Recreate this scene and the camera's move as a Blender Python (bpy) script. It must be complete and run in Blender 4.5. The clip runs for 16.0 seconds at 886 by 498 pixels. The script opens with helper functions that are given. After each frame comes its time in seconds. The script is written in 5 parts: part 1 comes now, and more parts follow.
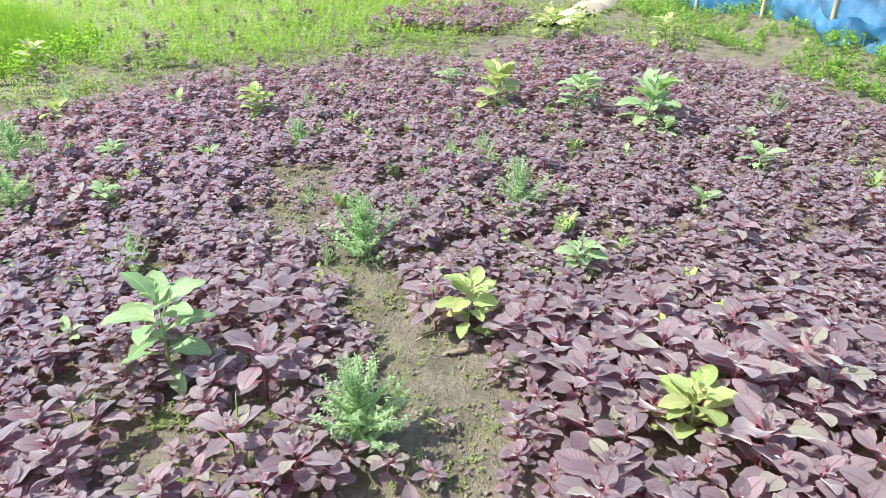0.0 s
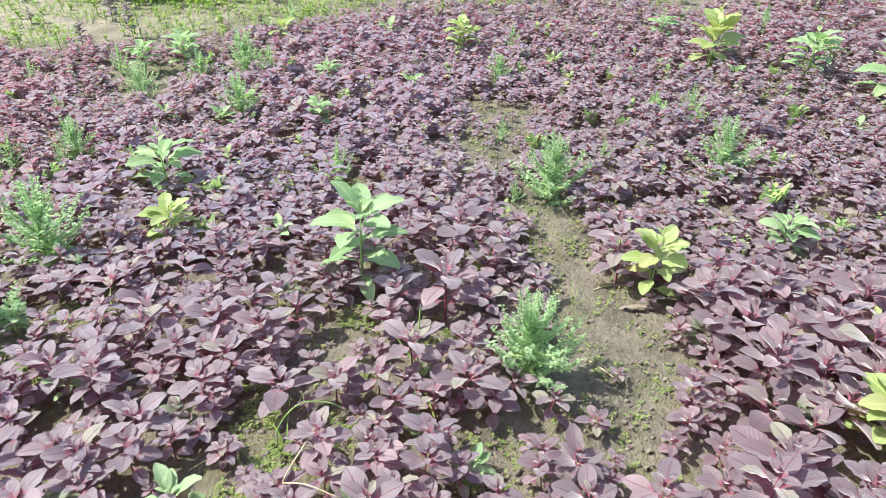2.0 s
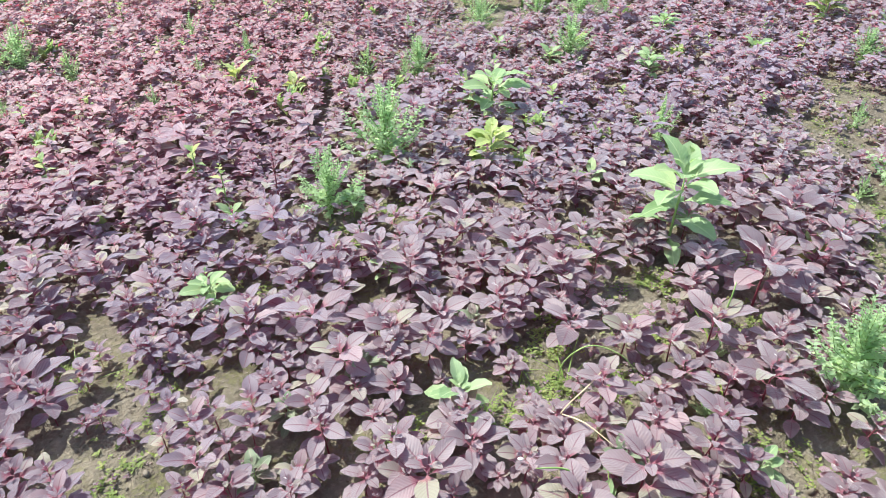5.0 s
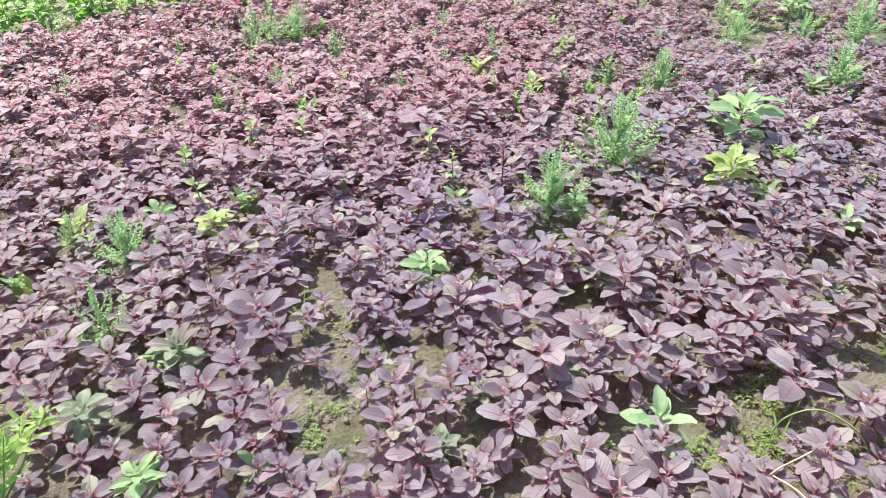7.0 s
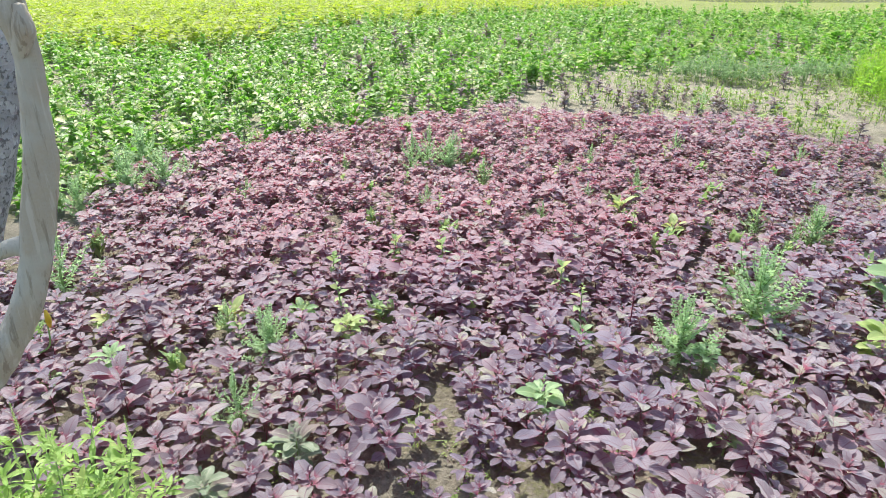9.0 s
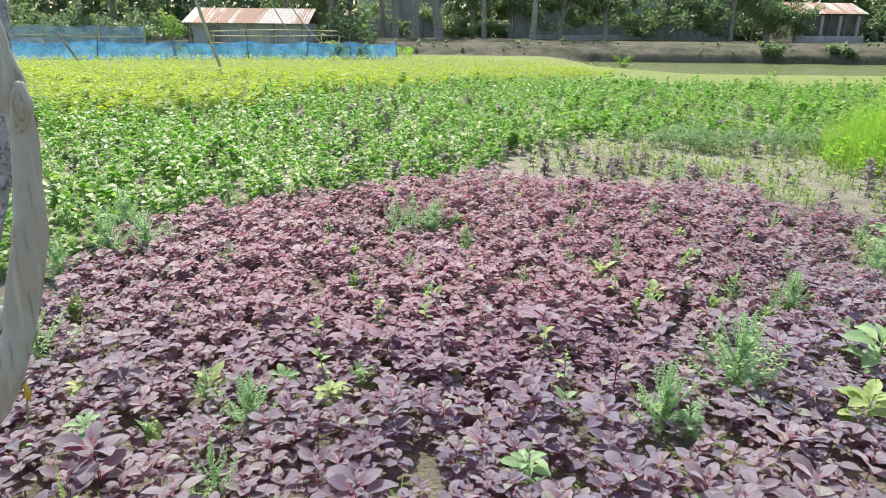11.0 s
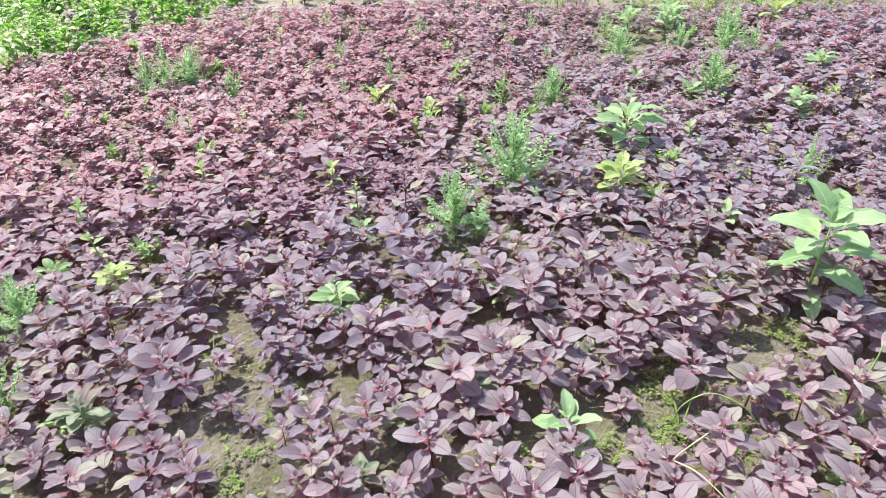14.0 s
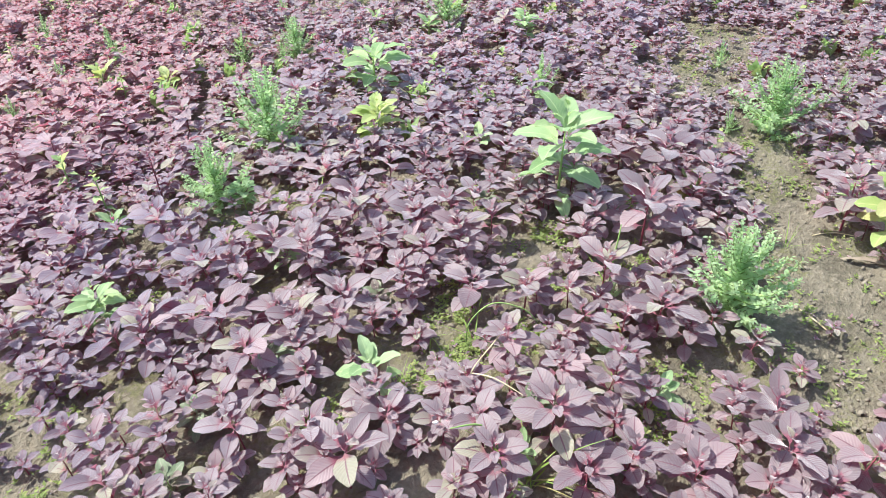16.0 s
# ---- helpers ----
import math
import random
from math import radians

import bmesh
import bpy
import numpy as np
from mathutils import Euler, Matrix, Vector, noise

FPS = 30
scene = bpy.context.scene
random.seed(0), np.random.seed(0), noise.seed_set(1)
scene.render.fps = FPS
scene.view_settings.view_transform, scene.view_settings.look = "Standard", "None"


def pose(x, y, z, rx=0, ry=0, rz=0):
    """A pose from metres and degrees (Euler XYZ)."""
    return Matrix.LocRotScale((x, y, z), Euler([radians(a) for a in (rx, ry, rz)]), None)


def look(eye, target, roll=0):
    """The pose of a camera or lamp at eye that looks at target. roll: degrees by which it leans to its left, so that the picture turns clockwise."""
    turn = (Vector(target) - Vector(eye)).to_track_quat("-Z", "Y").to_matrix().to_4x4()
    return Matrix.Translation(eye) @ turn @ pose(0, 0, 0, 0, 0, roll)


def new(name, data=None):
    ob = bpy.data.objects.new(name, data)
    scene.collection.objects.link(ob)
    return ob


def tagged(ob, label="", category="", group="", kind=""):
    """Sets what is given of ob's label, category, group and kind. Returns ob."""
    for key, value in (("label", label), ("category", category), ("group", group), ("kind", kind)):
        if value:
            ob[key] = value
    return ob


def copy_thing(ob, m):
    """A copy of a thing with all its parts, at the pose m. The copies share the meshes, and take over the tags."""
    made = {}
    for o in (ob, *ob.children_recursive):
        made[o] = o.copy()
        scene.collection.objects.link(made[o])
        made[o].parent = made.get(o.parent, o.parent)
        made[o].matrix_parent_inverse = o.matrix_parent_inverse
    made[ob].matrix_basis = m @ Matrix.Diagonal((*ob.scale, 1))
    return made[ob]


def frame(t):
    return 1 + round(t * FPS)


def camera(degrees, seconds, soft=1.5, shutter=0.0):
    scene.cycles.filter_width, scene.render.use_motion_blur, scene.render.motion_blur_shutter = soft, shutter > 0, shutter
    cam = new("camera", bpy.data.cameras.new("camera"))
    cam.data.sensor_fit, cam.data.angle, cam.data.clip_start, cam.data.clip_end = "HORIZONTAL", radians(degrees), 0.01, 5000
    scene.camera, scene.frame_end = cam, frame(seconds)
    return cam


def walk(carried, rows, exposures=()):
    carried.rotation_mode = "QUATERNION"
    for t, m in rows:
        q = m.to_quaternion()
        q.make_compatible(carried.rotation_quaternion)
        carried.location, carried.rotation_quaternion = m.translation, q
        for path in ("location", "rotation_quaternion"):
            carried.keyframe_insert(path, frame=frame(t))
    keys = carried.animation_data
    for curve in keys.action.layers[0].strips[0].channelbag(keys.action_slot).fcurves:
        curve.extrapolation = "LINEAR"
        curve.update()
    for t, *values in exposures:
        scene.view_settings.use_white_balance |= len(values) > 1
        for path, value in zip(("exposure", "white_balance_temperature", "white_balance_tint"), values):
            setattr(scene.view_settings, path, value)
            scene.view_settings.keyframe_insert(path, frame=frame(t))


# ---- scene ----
cam = camera(67.6, 16.0, soft=0.5)
PATH = [
    (0, (0.282, -0.056, 1.603), (1.989, 0.456, 0.696), -0.8),
    (0.5, (0.27, -0.041, 1.599), (1.932, 0.565, 0.666), -0.8),
    (1, (0.253, -0.024, 1.586), (1.843, 0.694, 0.609), -0.6),
    (1.5, (0.239, -0.008, 1.581), (1.748, 0.82, 0.563), -0.1),
    (2, (0.221, 0.007, 1.579), (1.65, 0.942, 0.538), -0.2),
    (2.5, (0.207, 0.021, 1.569), (1.534, 1.072, 0.504), -0.7),
    (3, (0.184, 0.037, 1.566), (1.427, 1.174, 0.488), -0.5),
    (3.5, (0.158, 0.057, 1.559), (1.293, 1.284, 0.46), -0.3),
    (4, (0.138, 0.073, 1.551), (1.154, 1.386, 0.435), -0.9),
    (4.2, (0.132, 0.082, 1.547), (1.111, 1.416, 0.425), -1.0),
    (6.3, (-0.014, 0.167, 1.506), (0.515, 1.715, 0.356), -0.7),
    (6.5, (-0.018, 0.166, 1.504), (0.452, 1.735, 0.356), -0.9),
    (7, (-0.009, 0.154, 1.515), (0.303, 1.781, 0.394), -0.9),
    (7.5, (0.006, 0.133, 1.529), (0.152, 1.818, 0.463), -1.7),
    (8, (0.019, 0.113, 1.539), (0.041, 1.839, 0.529), -1.8),
    (8.5, (0.019, 0.107, 1.549), (-0.011, 1.88, 0.623), -0.9),
    (9, (0.012, 0.096, 1.569), (-0.054, 1.927, 0.768), -0.1),
    (9.2, (0.01, 0.094, 1.578), (-0.069, 1.942, 0.817), 0.0),
    (11.3, (0.003, 0.087, 1.592), (0.009, 1.987, 0.966), 0.5),
    (11.5, (0.007, 0.089, 1.588), (0.029, 1.981, 0.94), 0.3),
    (12, (0.022, 0.09, 1.585), (0.133, 1.951, 0.859), -0.5),
    (12.5, (0.025, 0.093, 1.574), (0.228, 1.906, 0.756), -0.9),
    (13, (0.037, 0.096, 1.56), (0.338, 1.855, 0.656), -1.4),
    (13.5, (0.045, 0.099, 1.551), (0.457, 1.798, 0.579), -1.9),
    (14, (0.061, 0.1, 1.543), (0.593, 1.707, 0.477), -2.6),
    (14.5, (0.083, 0.101, 1.538), (0.729, 1.629, 0.42), -3.3),
    (15, (0.095, 0.092, 1.526), (0.892, 1.519, 0.374), -2.9),
    (15.5, (0.11, 0.085, 1.519), (1.031, 1.415, 0.343), -3.5),
    (16, (0.124, 0.075, 1.518), (1.139, 1.311, 0.316), -3.1),
]
walk(cam, [(t, look(eye, target, roll)) for t, eye, target, roll in PATH], [(0, 0.98), (7.5, 1.02), (9.5, 0.78), (12, 0.66), (14, 1.02), (16, 1.06)])

# ---- light ----
world = bpy.data.worlds.new("sky")
scene.world = world
world.use_nodes = True
SUN_AZ, SUN_EL = radians(-24), radians(55)
wn = world.node_tree
sky = wn.nodes.new("ShaderNodeTexSky")
sky.sky_type, sky.sun_disc, sky.sun_elevation, sky.sun_rotation = "NISHITA", False, SUN_EL, SUN_AZ
sky.dust_density, sky.air_density = 2.5, 1.0
wn.nodes["Background"].inputs["Strength"].default_value = 0.15
wn.links.new(sky.outputs[0], wn.nodes["Background"].inputs["Color"])
sun_data = bpy.data.lights.new("sun", "SUN")
sun_data.energy, sun_data.angle, sun_data.color = 4.0, radians(0.6), (1.0, 0.95, 0.87)
sun = new("sun", sun_data)
sun_way = Vector((math.sin(SUN_AZ) * math.cos(SUN_EL), math.cos(SUN_AZ) * math.cos(SUN_EL), math.sin(SUN_EL)))
sun.matrix_world = look(sun_way * 80, (0, 0, 0))


# ---- materials ----
def nodes_of(name):
    m = bpy.data.materials.new(name)
    m.use_nodes = True
    return m, m.node_tree, m.node_tree.nodes["Principled BSDF"]


class Net:
    """Short hand for wiring nodes."""

    def __init__(self, tree):
        self.t = tree

    def put(self, x, socket):
        if isinstance(x, bpy.types.NodeSocket):
            self.t.links.new(x, socket)
        elif isinstance(x, tuple) and len(x) == 3:
            socket.default_value = (*x, 1) if len(socket.default_value) == 4 else x
        else:
            socket.default_value = x

    def math(self, op, a, b=0.0, c=0.0, clamp=False):
        n = self.t.nodes.new("ShaderNodeMath")
        n.operation, n.use_clamp = op, clamp
        for v, s in zip((a, b, c), n.inputs):
            self.put(v, s)
        return n.outputs[0]

    def mix(self, f, a, b, blend="MIX"):
        n = self.t.nodes.new("ShaderNodeMix")
        n.data_type, n.blend_type, n.clamp_factor = "RGBA", blend, True
        self.put(f, n.inputs[0])
        self.put(a, n.inputs[6])
        self.put(b, n.inputs[7])
        return n.outputs[2]

    def ramp(self, x, lo, hi, a=0.0, b=1.0):
        n = self.t.nodes.new("ShaderNodeMapRange")
        n.interpolation_type = "SMOOTHSTEP"
        for v, s in zip((x, lo, hi, a, b), n.inputs):
            self.put(v, s)
        return n.outputs[0]

    def noise(self, scale, detail=3.0, rough=0.55, vec=None):
        n = self.t.nodes.new("ShaderNodeTexNoise")
        n.inputs["Scale"].default_value, n.inputs["Detail"].default_value = scale, detail
        n.inputs["Roughness"].default_value = rough
        self.t.links.new(vec or self.place(), n.inputs["Vector"])
        return n.outputs[0]

    def place(self):
        return self.t.nodes.new("ShaderNodeNewGeometry").outputs["Position"]

    def local(self):
        return self.t.nodes.new("ShaderNodeTexCoord").outputs["Object"]

    def chance(self):
        island = self.t.nodes.new("ShaderNodeNewGeometry").outputs["Random Per Island"]
        thing = self.t.nodes.new("ShaderNodeObjectInfo").outputs["Random"]
        return self.math("FRACT", self.math("ADD", island, thing))

    def bump(self, h, strength, distance):
        n = self.t.nodes.new("ShaderNodeBump")
        n.inputs["Strength"].default_value, n.inputs["Distance"].default_value = strength, distance
        self.t.links.new(h, n.inputs["Height"])
        return n.outputs[0]


def leaf_material(name, dark, light, odd, odd_share, vein, glow, thin=0.3, rough=0.42, spots=0.0, coat=0.0, veins=9.0, sheen=0.05, heart_red=None, drift=None, spec=0.42):
    """A leaf with midrib and side veins along its own length, light through it, and leaf-to-leaf change of colour. With
    drift, shade and backlight are painted in by place.
    """
    m, t, p = nodes_of(name)
    n = Net(t)
    uv = t.nodes.new("ShaderNodeUVMap")
    sep = t.nodes.new("ShaderNodeSeparateXYZ")
    t.links.new(uv.outputs[0], sep.inputs[0])
    u, v = sep.outputs[0], sep.outputs[1]
    side = n.math("ABSOLUTE", n.math("SUBTRACT", u, 0.5))
    rnd = n.chance()
    patch = n.noise(5.0, 2.0)
    fine = n.noise(260.0, 3.0)
    base = n.mix(n.math("MULTIPLY_ADD", rnd, 0.7, n.ramp(patch, 0.35, 0.68, 0.0, 0.35)), dark, light)
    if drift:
        def painted_zone(at, inner, outer, most):
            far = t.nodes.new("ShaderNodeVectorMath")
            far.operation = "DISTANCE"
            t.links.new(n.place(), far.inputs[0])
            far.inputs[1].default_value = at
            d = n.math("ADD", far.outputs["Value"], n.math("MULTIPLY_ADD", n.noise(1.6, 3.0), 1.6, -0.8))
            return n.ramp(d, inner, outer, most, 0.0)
        # bluish skylit shade across the middle bed, put into the leaf colour
        base = n.mix(painted_zone((0.1, 2.6, 0.1), 0.5, 1.7, 0.74), base, (0.112, 0.106, 0.182))
        # paler violet patch
        base = n.mix(painted_zone((2.4, 3.0, 0.1), 0.3, 1.2, 0.6), base, (0.190, 0.185, 0.285))
        # red of sun through backlit rear leaves, painted into the base colour
        base = n.mix(painted_zone((-0.2, 5.2, 0.1), 1.5, 3.0, 0.64), base, (0.350, 0.120, 0.150))
        base = n.mix(painted_zone((2.4, 6.4, 0.1), 0.9, 2.0, 0.45), base, (0.300, 0.170, 0.205))
        # near left: painted shade, a darker purple
        base = n.mix(painted_zone((-0.9, 2.1, 0.1), 0.5, 1.4, 0.70), base, (0.118, 0.098, 0.130))
        # paler violet further right
        base = n.mix(painted_zone((4.3, 3.2, 0.1), 0.7, 2.0, 0.60), base, (0.235, 0.212, 0.290))
        # near right leaves darkened in colour to paint them less brightly lit
        base = n.mix(painted_zone((2.2, -0.8, 0.1), 0.9, 2.6, 0.76), base, (0.136, 0.108, 0.119))
        base = n.mix(painted_zone((0.9, 1.3, 0.1), 0.3, 1.0, 0.45), base, drift)
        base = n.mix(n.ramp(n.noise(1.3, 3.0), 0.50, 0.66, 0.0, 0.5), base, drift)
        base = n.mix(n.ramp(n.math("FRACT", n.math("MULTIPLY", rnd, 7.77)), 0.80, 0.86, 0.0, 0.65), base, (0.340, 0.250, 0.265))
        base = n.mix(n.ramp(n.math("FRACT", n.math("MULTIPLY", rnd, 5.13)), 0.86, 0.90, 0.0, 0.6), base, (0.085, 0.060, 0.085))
    rnd2 = n.math("FRACT", n.math("MULTIPLY", rnd, 17.31))
    base = n.mix(n.ramp(rnd2, 1 - odd_share - 0.04, 1 - odd_share + 0.04), base, odd)
    base = n.mix(n.ramp(fine, 0.35, 0.7, 0.0, 0.22), base, light)
    rib = n.ramp(side, 0.015, 0.055, 1.0, 0.0)
    heart = n.ramp(v, 0.01, 0.25, 0.70, 0.0)
    wave = n.math("SINE", n.math("MULTIPLY", n.math("SUBTRACT", v, n.math("MULTIPLY", side, 0.62)), veins * 6.283))
    sidevein = n.ramp(wave, 0.82, 0.99)
    base = n.mix(n.math("MULTIPLY", sidevein, 0.22), base, vein)
    base = n.mix(n.math("MULTIPLY", rib, 0.85), base, vein)
    base = n.mix(heart, base, heart_red or vein)
    if spots:
        hole = n.ramp(n.noise(120.0, 2.0), 0.66, 0.72, 0.0, spots)
        base = n.mix(hole, base, (0.30, 0.22, 0.15))
    n.put(base, p.inputs["Base Color"])
    n.put(n.math("MULTIPLY_ADD", fine, 0.22, rough - 0.11), p.inputs["Roughness"])
    p.inputs["Specular IOR Level"].default_value = spec
    p.inputs["Sheen Weight"].default_value, p.inputs["Sheen Roughness"].default_value = sheen, 0.45
    p.inputs["Coat Weight"].default_value, p.inputs["Coat Roughness"].default_value = coat, 0.22
    relief = n.math("ADD", n.math("MULTIPLY", n.math("SUBTRACT", 1.0, wave), 0.35), n.math("MULTIPLY", n.noise(90.0, 3.0), 2.0))
    bent = n.bump(relief, 0.5, 0.0012)
    n.put(bent, p.inputs["Normal"])
    tr = t.nodes.new("ShaderNodeBsdfTranslucent")
    n.put(n.mix(0.5, base, glow), tr.inputs["Color"])
    mixed = t.nodes.new("ShaderNodeMixShader")
    mixed.inputs[0].default_value = thin
    t.links.new(p.outputs[0], mixed.inputs[1])
    t.links.new(tr.outputs[0], mixed.inputs[2])
    t.links.new(mixed.outputs[0], t.nodes["Material Output"].inputs["Surface"])
    return m


def plain_material(name, a, b, scale=6.0, rough=0.8, grain=60.0, bump=0.4, depth=0.004, metal=0.0, spec=0.4):
    m, t, p = nodes_of(name)
    n = Net(t)
    big, fine = n.noise(scale, 4.0), n.noise(grain, 4.0)
    f = n.math("ADD", n.ramp(big, 0.3, 0.7, 0.0, 0.7), n.math("MULTIPLY", fine, 0.3))
    f = n.math("ADD", f, n.math("MULTIPLY_ADD", n.chance(), 0.3, -0.15))
    n.put(n.mix(f, a, b), p.inputs["Base Color"])
    n.put(n.math("MULTIPLY_ADD", fine, 0.2, rough - 0.1), p.inputs["Roughness"])
    p.inputs["Metallic"].default_value, p.inputs["Specular IOR Level"].default_value = metal, spec
    n.put(n.bump(fine, bump, depth), p.inputs["Normal"])
    return m


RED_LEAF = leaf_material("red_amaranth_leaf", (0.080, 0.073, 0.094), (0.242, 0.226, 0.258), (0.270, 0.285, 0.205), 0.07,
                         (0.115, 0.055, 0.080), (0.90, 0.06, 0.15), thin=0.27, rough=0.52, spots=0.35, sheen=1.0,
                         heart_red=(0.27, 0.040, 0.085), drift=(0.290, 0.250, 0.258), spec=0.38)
DUSK_LEAF = leaf_material("dull_purple_leaf", (0.14, 0.115, 0.115), (0.29, 0.235, 0.235), (0.22, 0.23, 0.13), 0.25,
                          (0.12, 0.08, 0.08), (0.40, 0.20, 0.18), thin=0.20, rough=0.55, sheen=0.5, spec=0.3)
PALE_LEAF = leaf_material("pale_green_leaf", (0.19, 0.33, 0.15), (0.34, 0.47, 0.27), (0.30, 0.42, 0.2), 0.2,
                          (0.42, 0.55, 0.30), (0.45, 0.75, 0.14), thin=0.34, rough=0.5, spec=0.3)
LIME_LEAF = leaf_material("yellow_green_leaf", (0.25, 0.37, 0.11), (0.42, 0.51, 0.23), (0.42, 0.44, 0.20), 0.2,
                          (0.50, 0.55, 0.25), (0.55, 0.72, 0.14), thin=0.36, rough=0.45, spec=0.3)
GREY_LEAF = leaf_material("grey_green_leaf", (0.14, 0.20, 0.12), (0.22, 0.27, 0.18), (0.17, 0.12, 0.13), 0.25,
                          (0.30, 0.32, 0.24), (0.35, 0.50, 0.15), thin=0.28, rough=0.45)
WEED_LEAF = leaf_material("goosefoot_leaf", (0.33, 0.50, 0.28), (0.52, 0.67, 0.44), (0.48, 0.61, 0.33), 0.25,
                          (0.34, 0.48, 0.26), (0.62, 0.90, 0.42), thin=0.58, rough=0.6, spec=0.25)
FRINGE_LEAF = leaf_material("dull_weed_leaf", (0.15, 0.27, 0.12), (0.28, 0.40, 0.21), (0.30, 0.38, 0.18), 0.25,
                            (0.22, 0.34, 0.16), (0.35, 0.62, 0.20), thin=0.40, rough=0.6, spec=0.2)
BUSH_LEAF = leaf_material("spiny_amaranth_leaf", (0.22, 0.39, 0.08), (0.38, 0.54, 0.16), (0.44, 0.52, 0.18), 0.15,
                          (0.36, 0.50, 0.18), (0.50, 0.80, 0.10), thin=0.38, rough=0.45)
CROP_LEAF = leaf_material("glossy_crop_leaf", (0.078, 0.175, 0.034), (0.24, 0.36, 0.10), (0.42, 0.44, 0.16), 0.34,
                          (0.14, 0.28, 0.06), (0.26, 0.80, 0.02), thin=0.45, rough=0.40, coat=0.0, sheen=0.1, spec=0.42)
FAR_LEAF = leaf_material("yellowing_crop_leaf", (0.17, 0.28, 0.025), (0.33, 0.41, 0.05), (0.40, 0.40, 0.13), 0.15,
                         (0.40, 0.50, 0.12), (0.62, 0.85, 0.03), thin=0.5, rough=0.5, sheen=0.0, spec=0.2)
HERB_LEAF = leaf_material("feathery_herb_leaf", (0.14, 0.33, 0.035), (0.30, 0.48, 0.08), (0.38, 0.46, 0.12), 0.2,
                          (0.30, 0.50, 0.12), (0.55, 0.92, 0.05), thin=0.5, rough=0.55, sheen=0.0, spec=0.2)
GRASS_LEAF = leaf_material("grass_blade", (0.13, 0.24, 0.045), (0.26, 0.38, 0.09), (0.38, 0.34, 0.16), 0.2,
                           (0.28, 0.40, 0.14), (0.45, 0.70, 0.10), thin=0.35, rough=0.5, veins=0.0)
SPRIG_LEAF = leaf_material("weed_sprig_leaf", (0.20, 0.33, 0.13), (0.40, 0.52, 0.27), (0.46, 0.50, 0.20), 0.3,
                           (0.30, 0.42, 0.18), (0.45, 0.75, 0.18), thin=0.36, rough=0.55, spec=0.25)
MOSS_LEAF = leaf_material("mossy_seedling_leaf", (0.13, 0.20, 0.065), (0.26, 0.33, 0.13), (0.32, 0.33, 0.15), 0.15,
                          (0.30, 0.38, 0.14), (0.50, 0.72, 0.10), thin=0.35, rough=0.6, veins=0.0, spec=0.2)
# leaf colours lightened and greyed to paint in distant haze
TREE_LEAF = leaf_material("tree_leaf", (0.12, 0.165, 0.105), (0.27, 0.33, 0.21), (0.22, 0.26, 0.13), 0.2,
                          (0.08, 0.13, 0.05), (0.30, 0.55, 0.10), thin=0.42, rough=0.5)
SHRUB_LEAF = leaf_material("sapling_leaf", (0.10, 0.24, 0.03), (0.22, 0.38, 0.06), (0.30, 0.42, 0.08), 0.2,
                           (0.2, 0.36, 0.08), (0.45, 0.80, 0.06), thin=0.35, rough=0.4)
RED_STEM = plain_material("red_stem", (0.13, 0.03, 0.045), (0.26, 0.06, 0.085), 30, 0.5, 200, 0.3, 0.001)
GREEN_STEM = plain_material("green_stem", (0.16, 0.28, 0.07), (0.30, 0.42, 0.14), 30, 0.55, 200, 0.3, 0.001)
DRY_STEM = plain_material("dry_straw", (0.42, 0.36, 0.22), (0.62, 0.56, 0.38), 20, 0.8, 180, 0.4, 0.001)
# bark also paler, haze put into its colour
BARK = plain_material("tree_bark", (0.24, 0.21, 0.17), (0.46, 0.42, 0.36), 5, 0.9, 40, 0.9, 0.02)
WOOD = plain_material("weathered_wood", (0.15, 0.125, 0.10), (0.34, 0.30, 0.24), 5, 0.85, 50, 0.7, 0.006)
BAMBOO = plain_material("bamboo", (0.36, 0.30, 0.18), (0.58, 0.51, 0.34), 8, 0.6, 60, 0.4, 0.003)
CLOD = plain_material("soil_clod", (0.12, 0.11, 0.085), (0.27, 0.25, 0.20), 30, 0.95, 150, 0.8, 0.004)
CONCRETE = plain_material("old_plaster", (0.36, 0.35, 0.33), (0.55, 0.54, 0.50), 1.5, 0.9, 20, 0.4, 0.01)
# wall colour raised to imitate haze over the shaded houses
PALED_WALL = plain_material("paled_tin_wall", (0.30, 0.33, 0.36), (0.46, 0.49, 0.53), 1.2, 0.6, 12, 0.3, 0.01, 0.3)
PLANK = plain_material("grey_plank", (0.12, 0.105, 0.09), (0.30, 0.27, 0.23), 1.5, 0.85, 20, 0.6, 0.01)
CLOTH = plain_material("pale_sacking", (0.38, 0.33, 0.24), (0.56, 0.51, 0.40), 3, 0.9, 80, 0.5, 0.006)
DRYLEAF = plain_material("dead_leaf", (0.42, 0.34, 0.22), (0.62, 0.54, 0.38), 25, 0.8, 150, 0.5, 0.002)
BLACK = plain_material("black_hole", (0.012, 0.010, 0.010), (0.03, 0.025, 0.02), 25, 0.9, 150, 0.3, 0.001)
YELLOW = plain_material("yellow_bud", (0.60, 0.36, 0.02), (0.75, 0.50, 0.05), 60, 0.5, 200, 0.2, 0.001)
WHITE = plain_material("white_petal", (0.75, 0.72, 0.70), (0.85, 0.83, 0.80), 60, 0.6, 200, 0.2, 0.001)


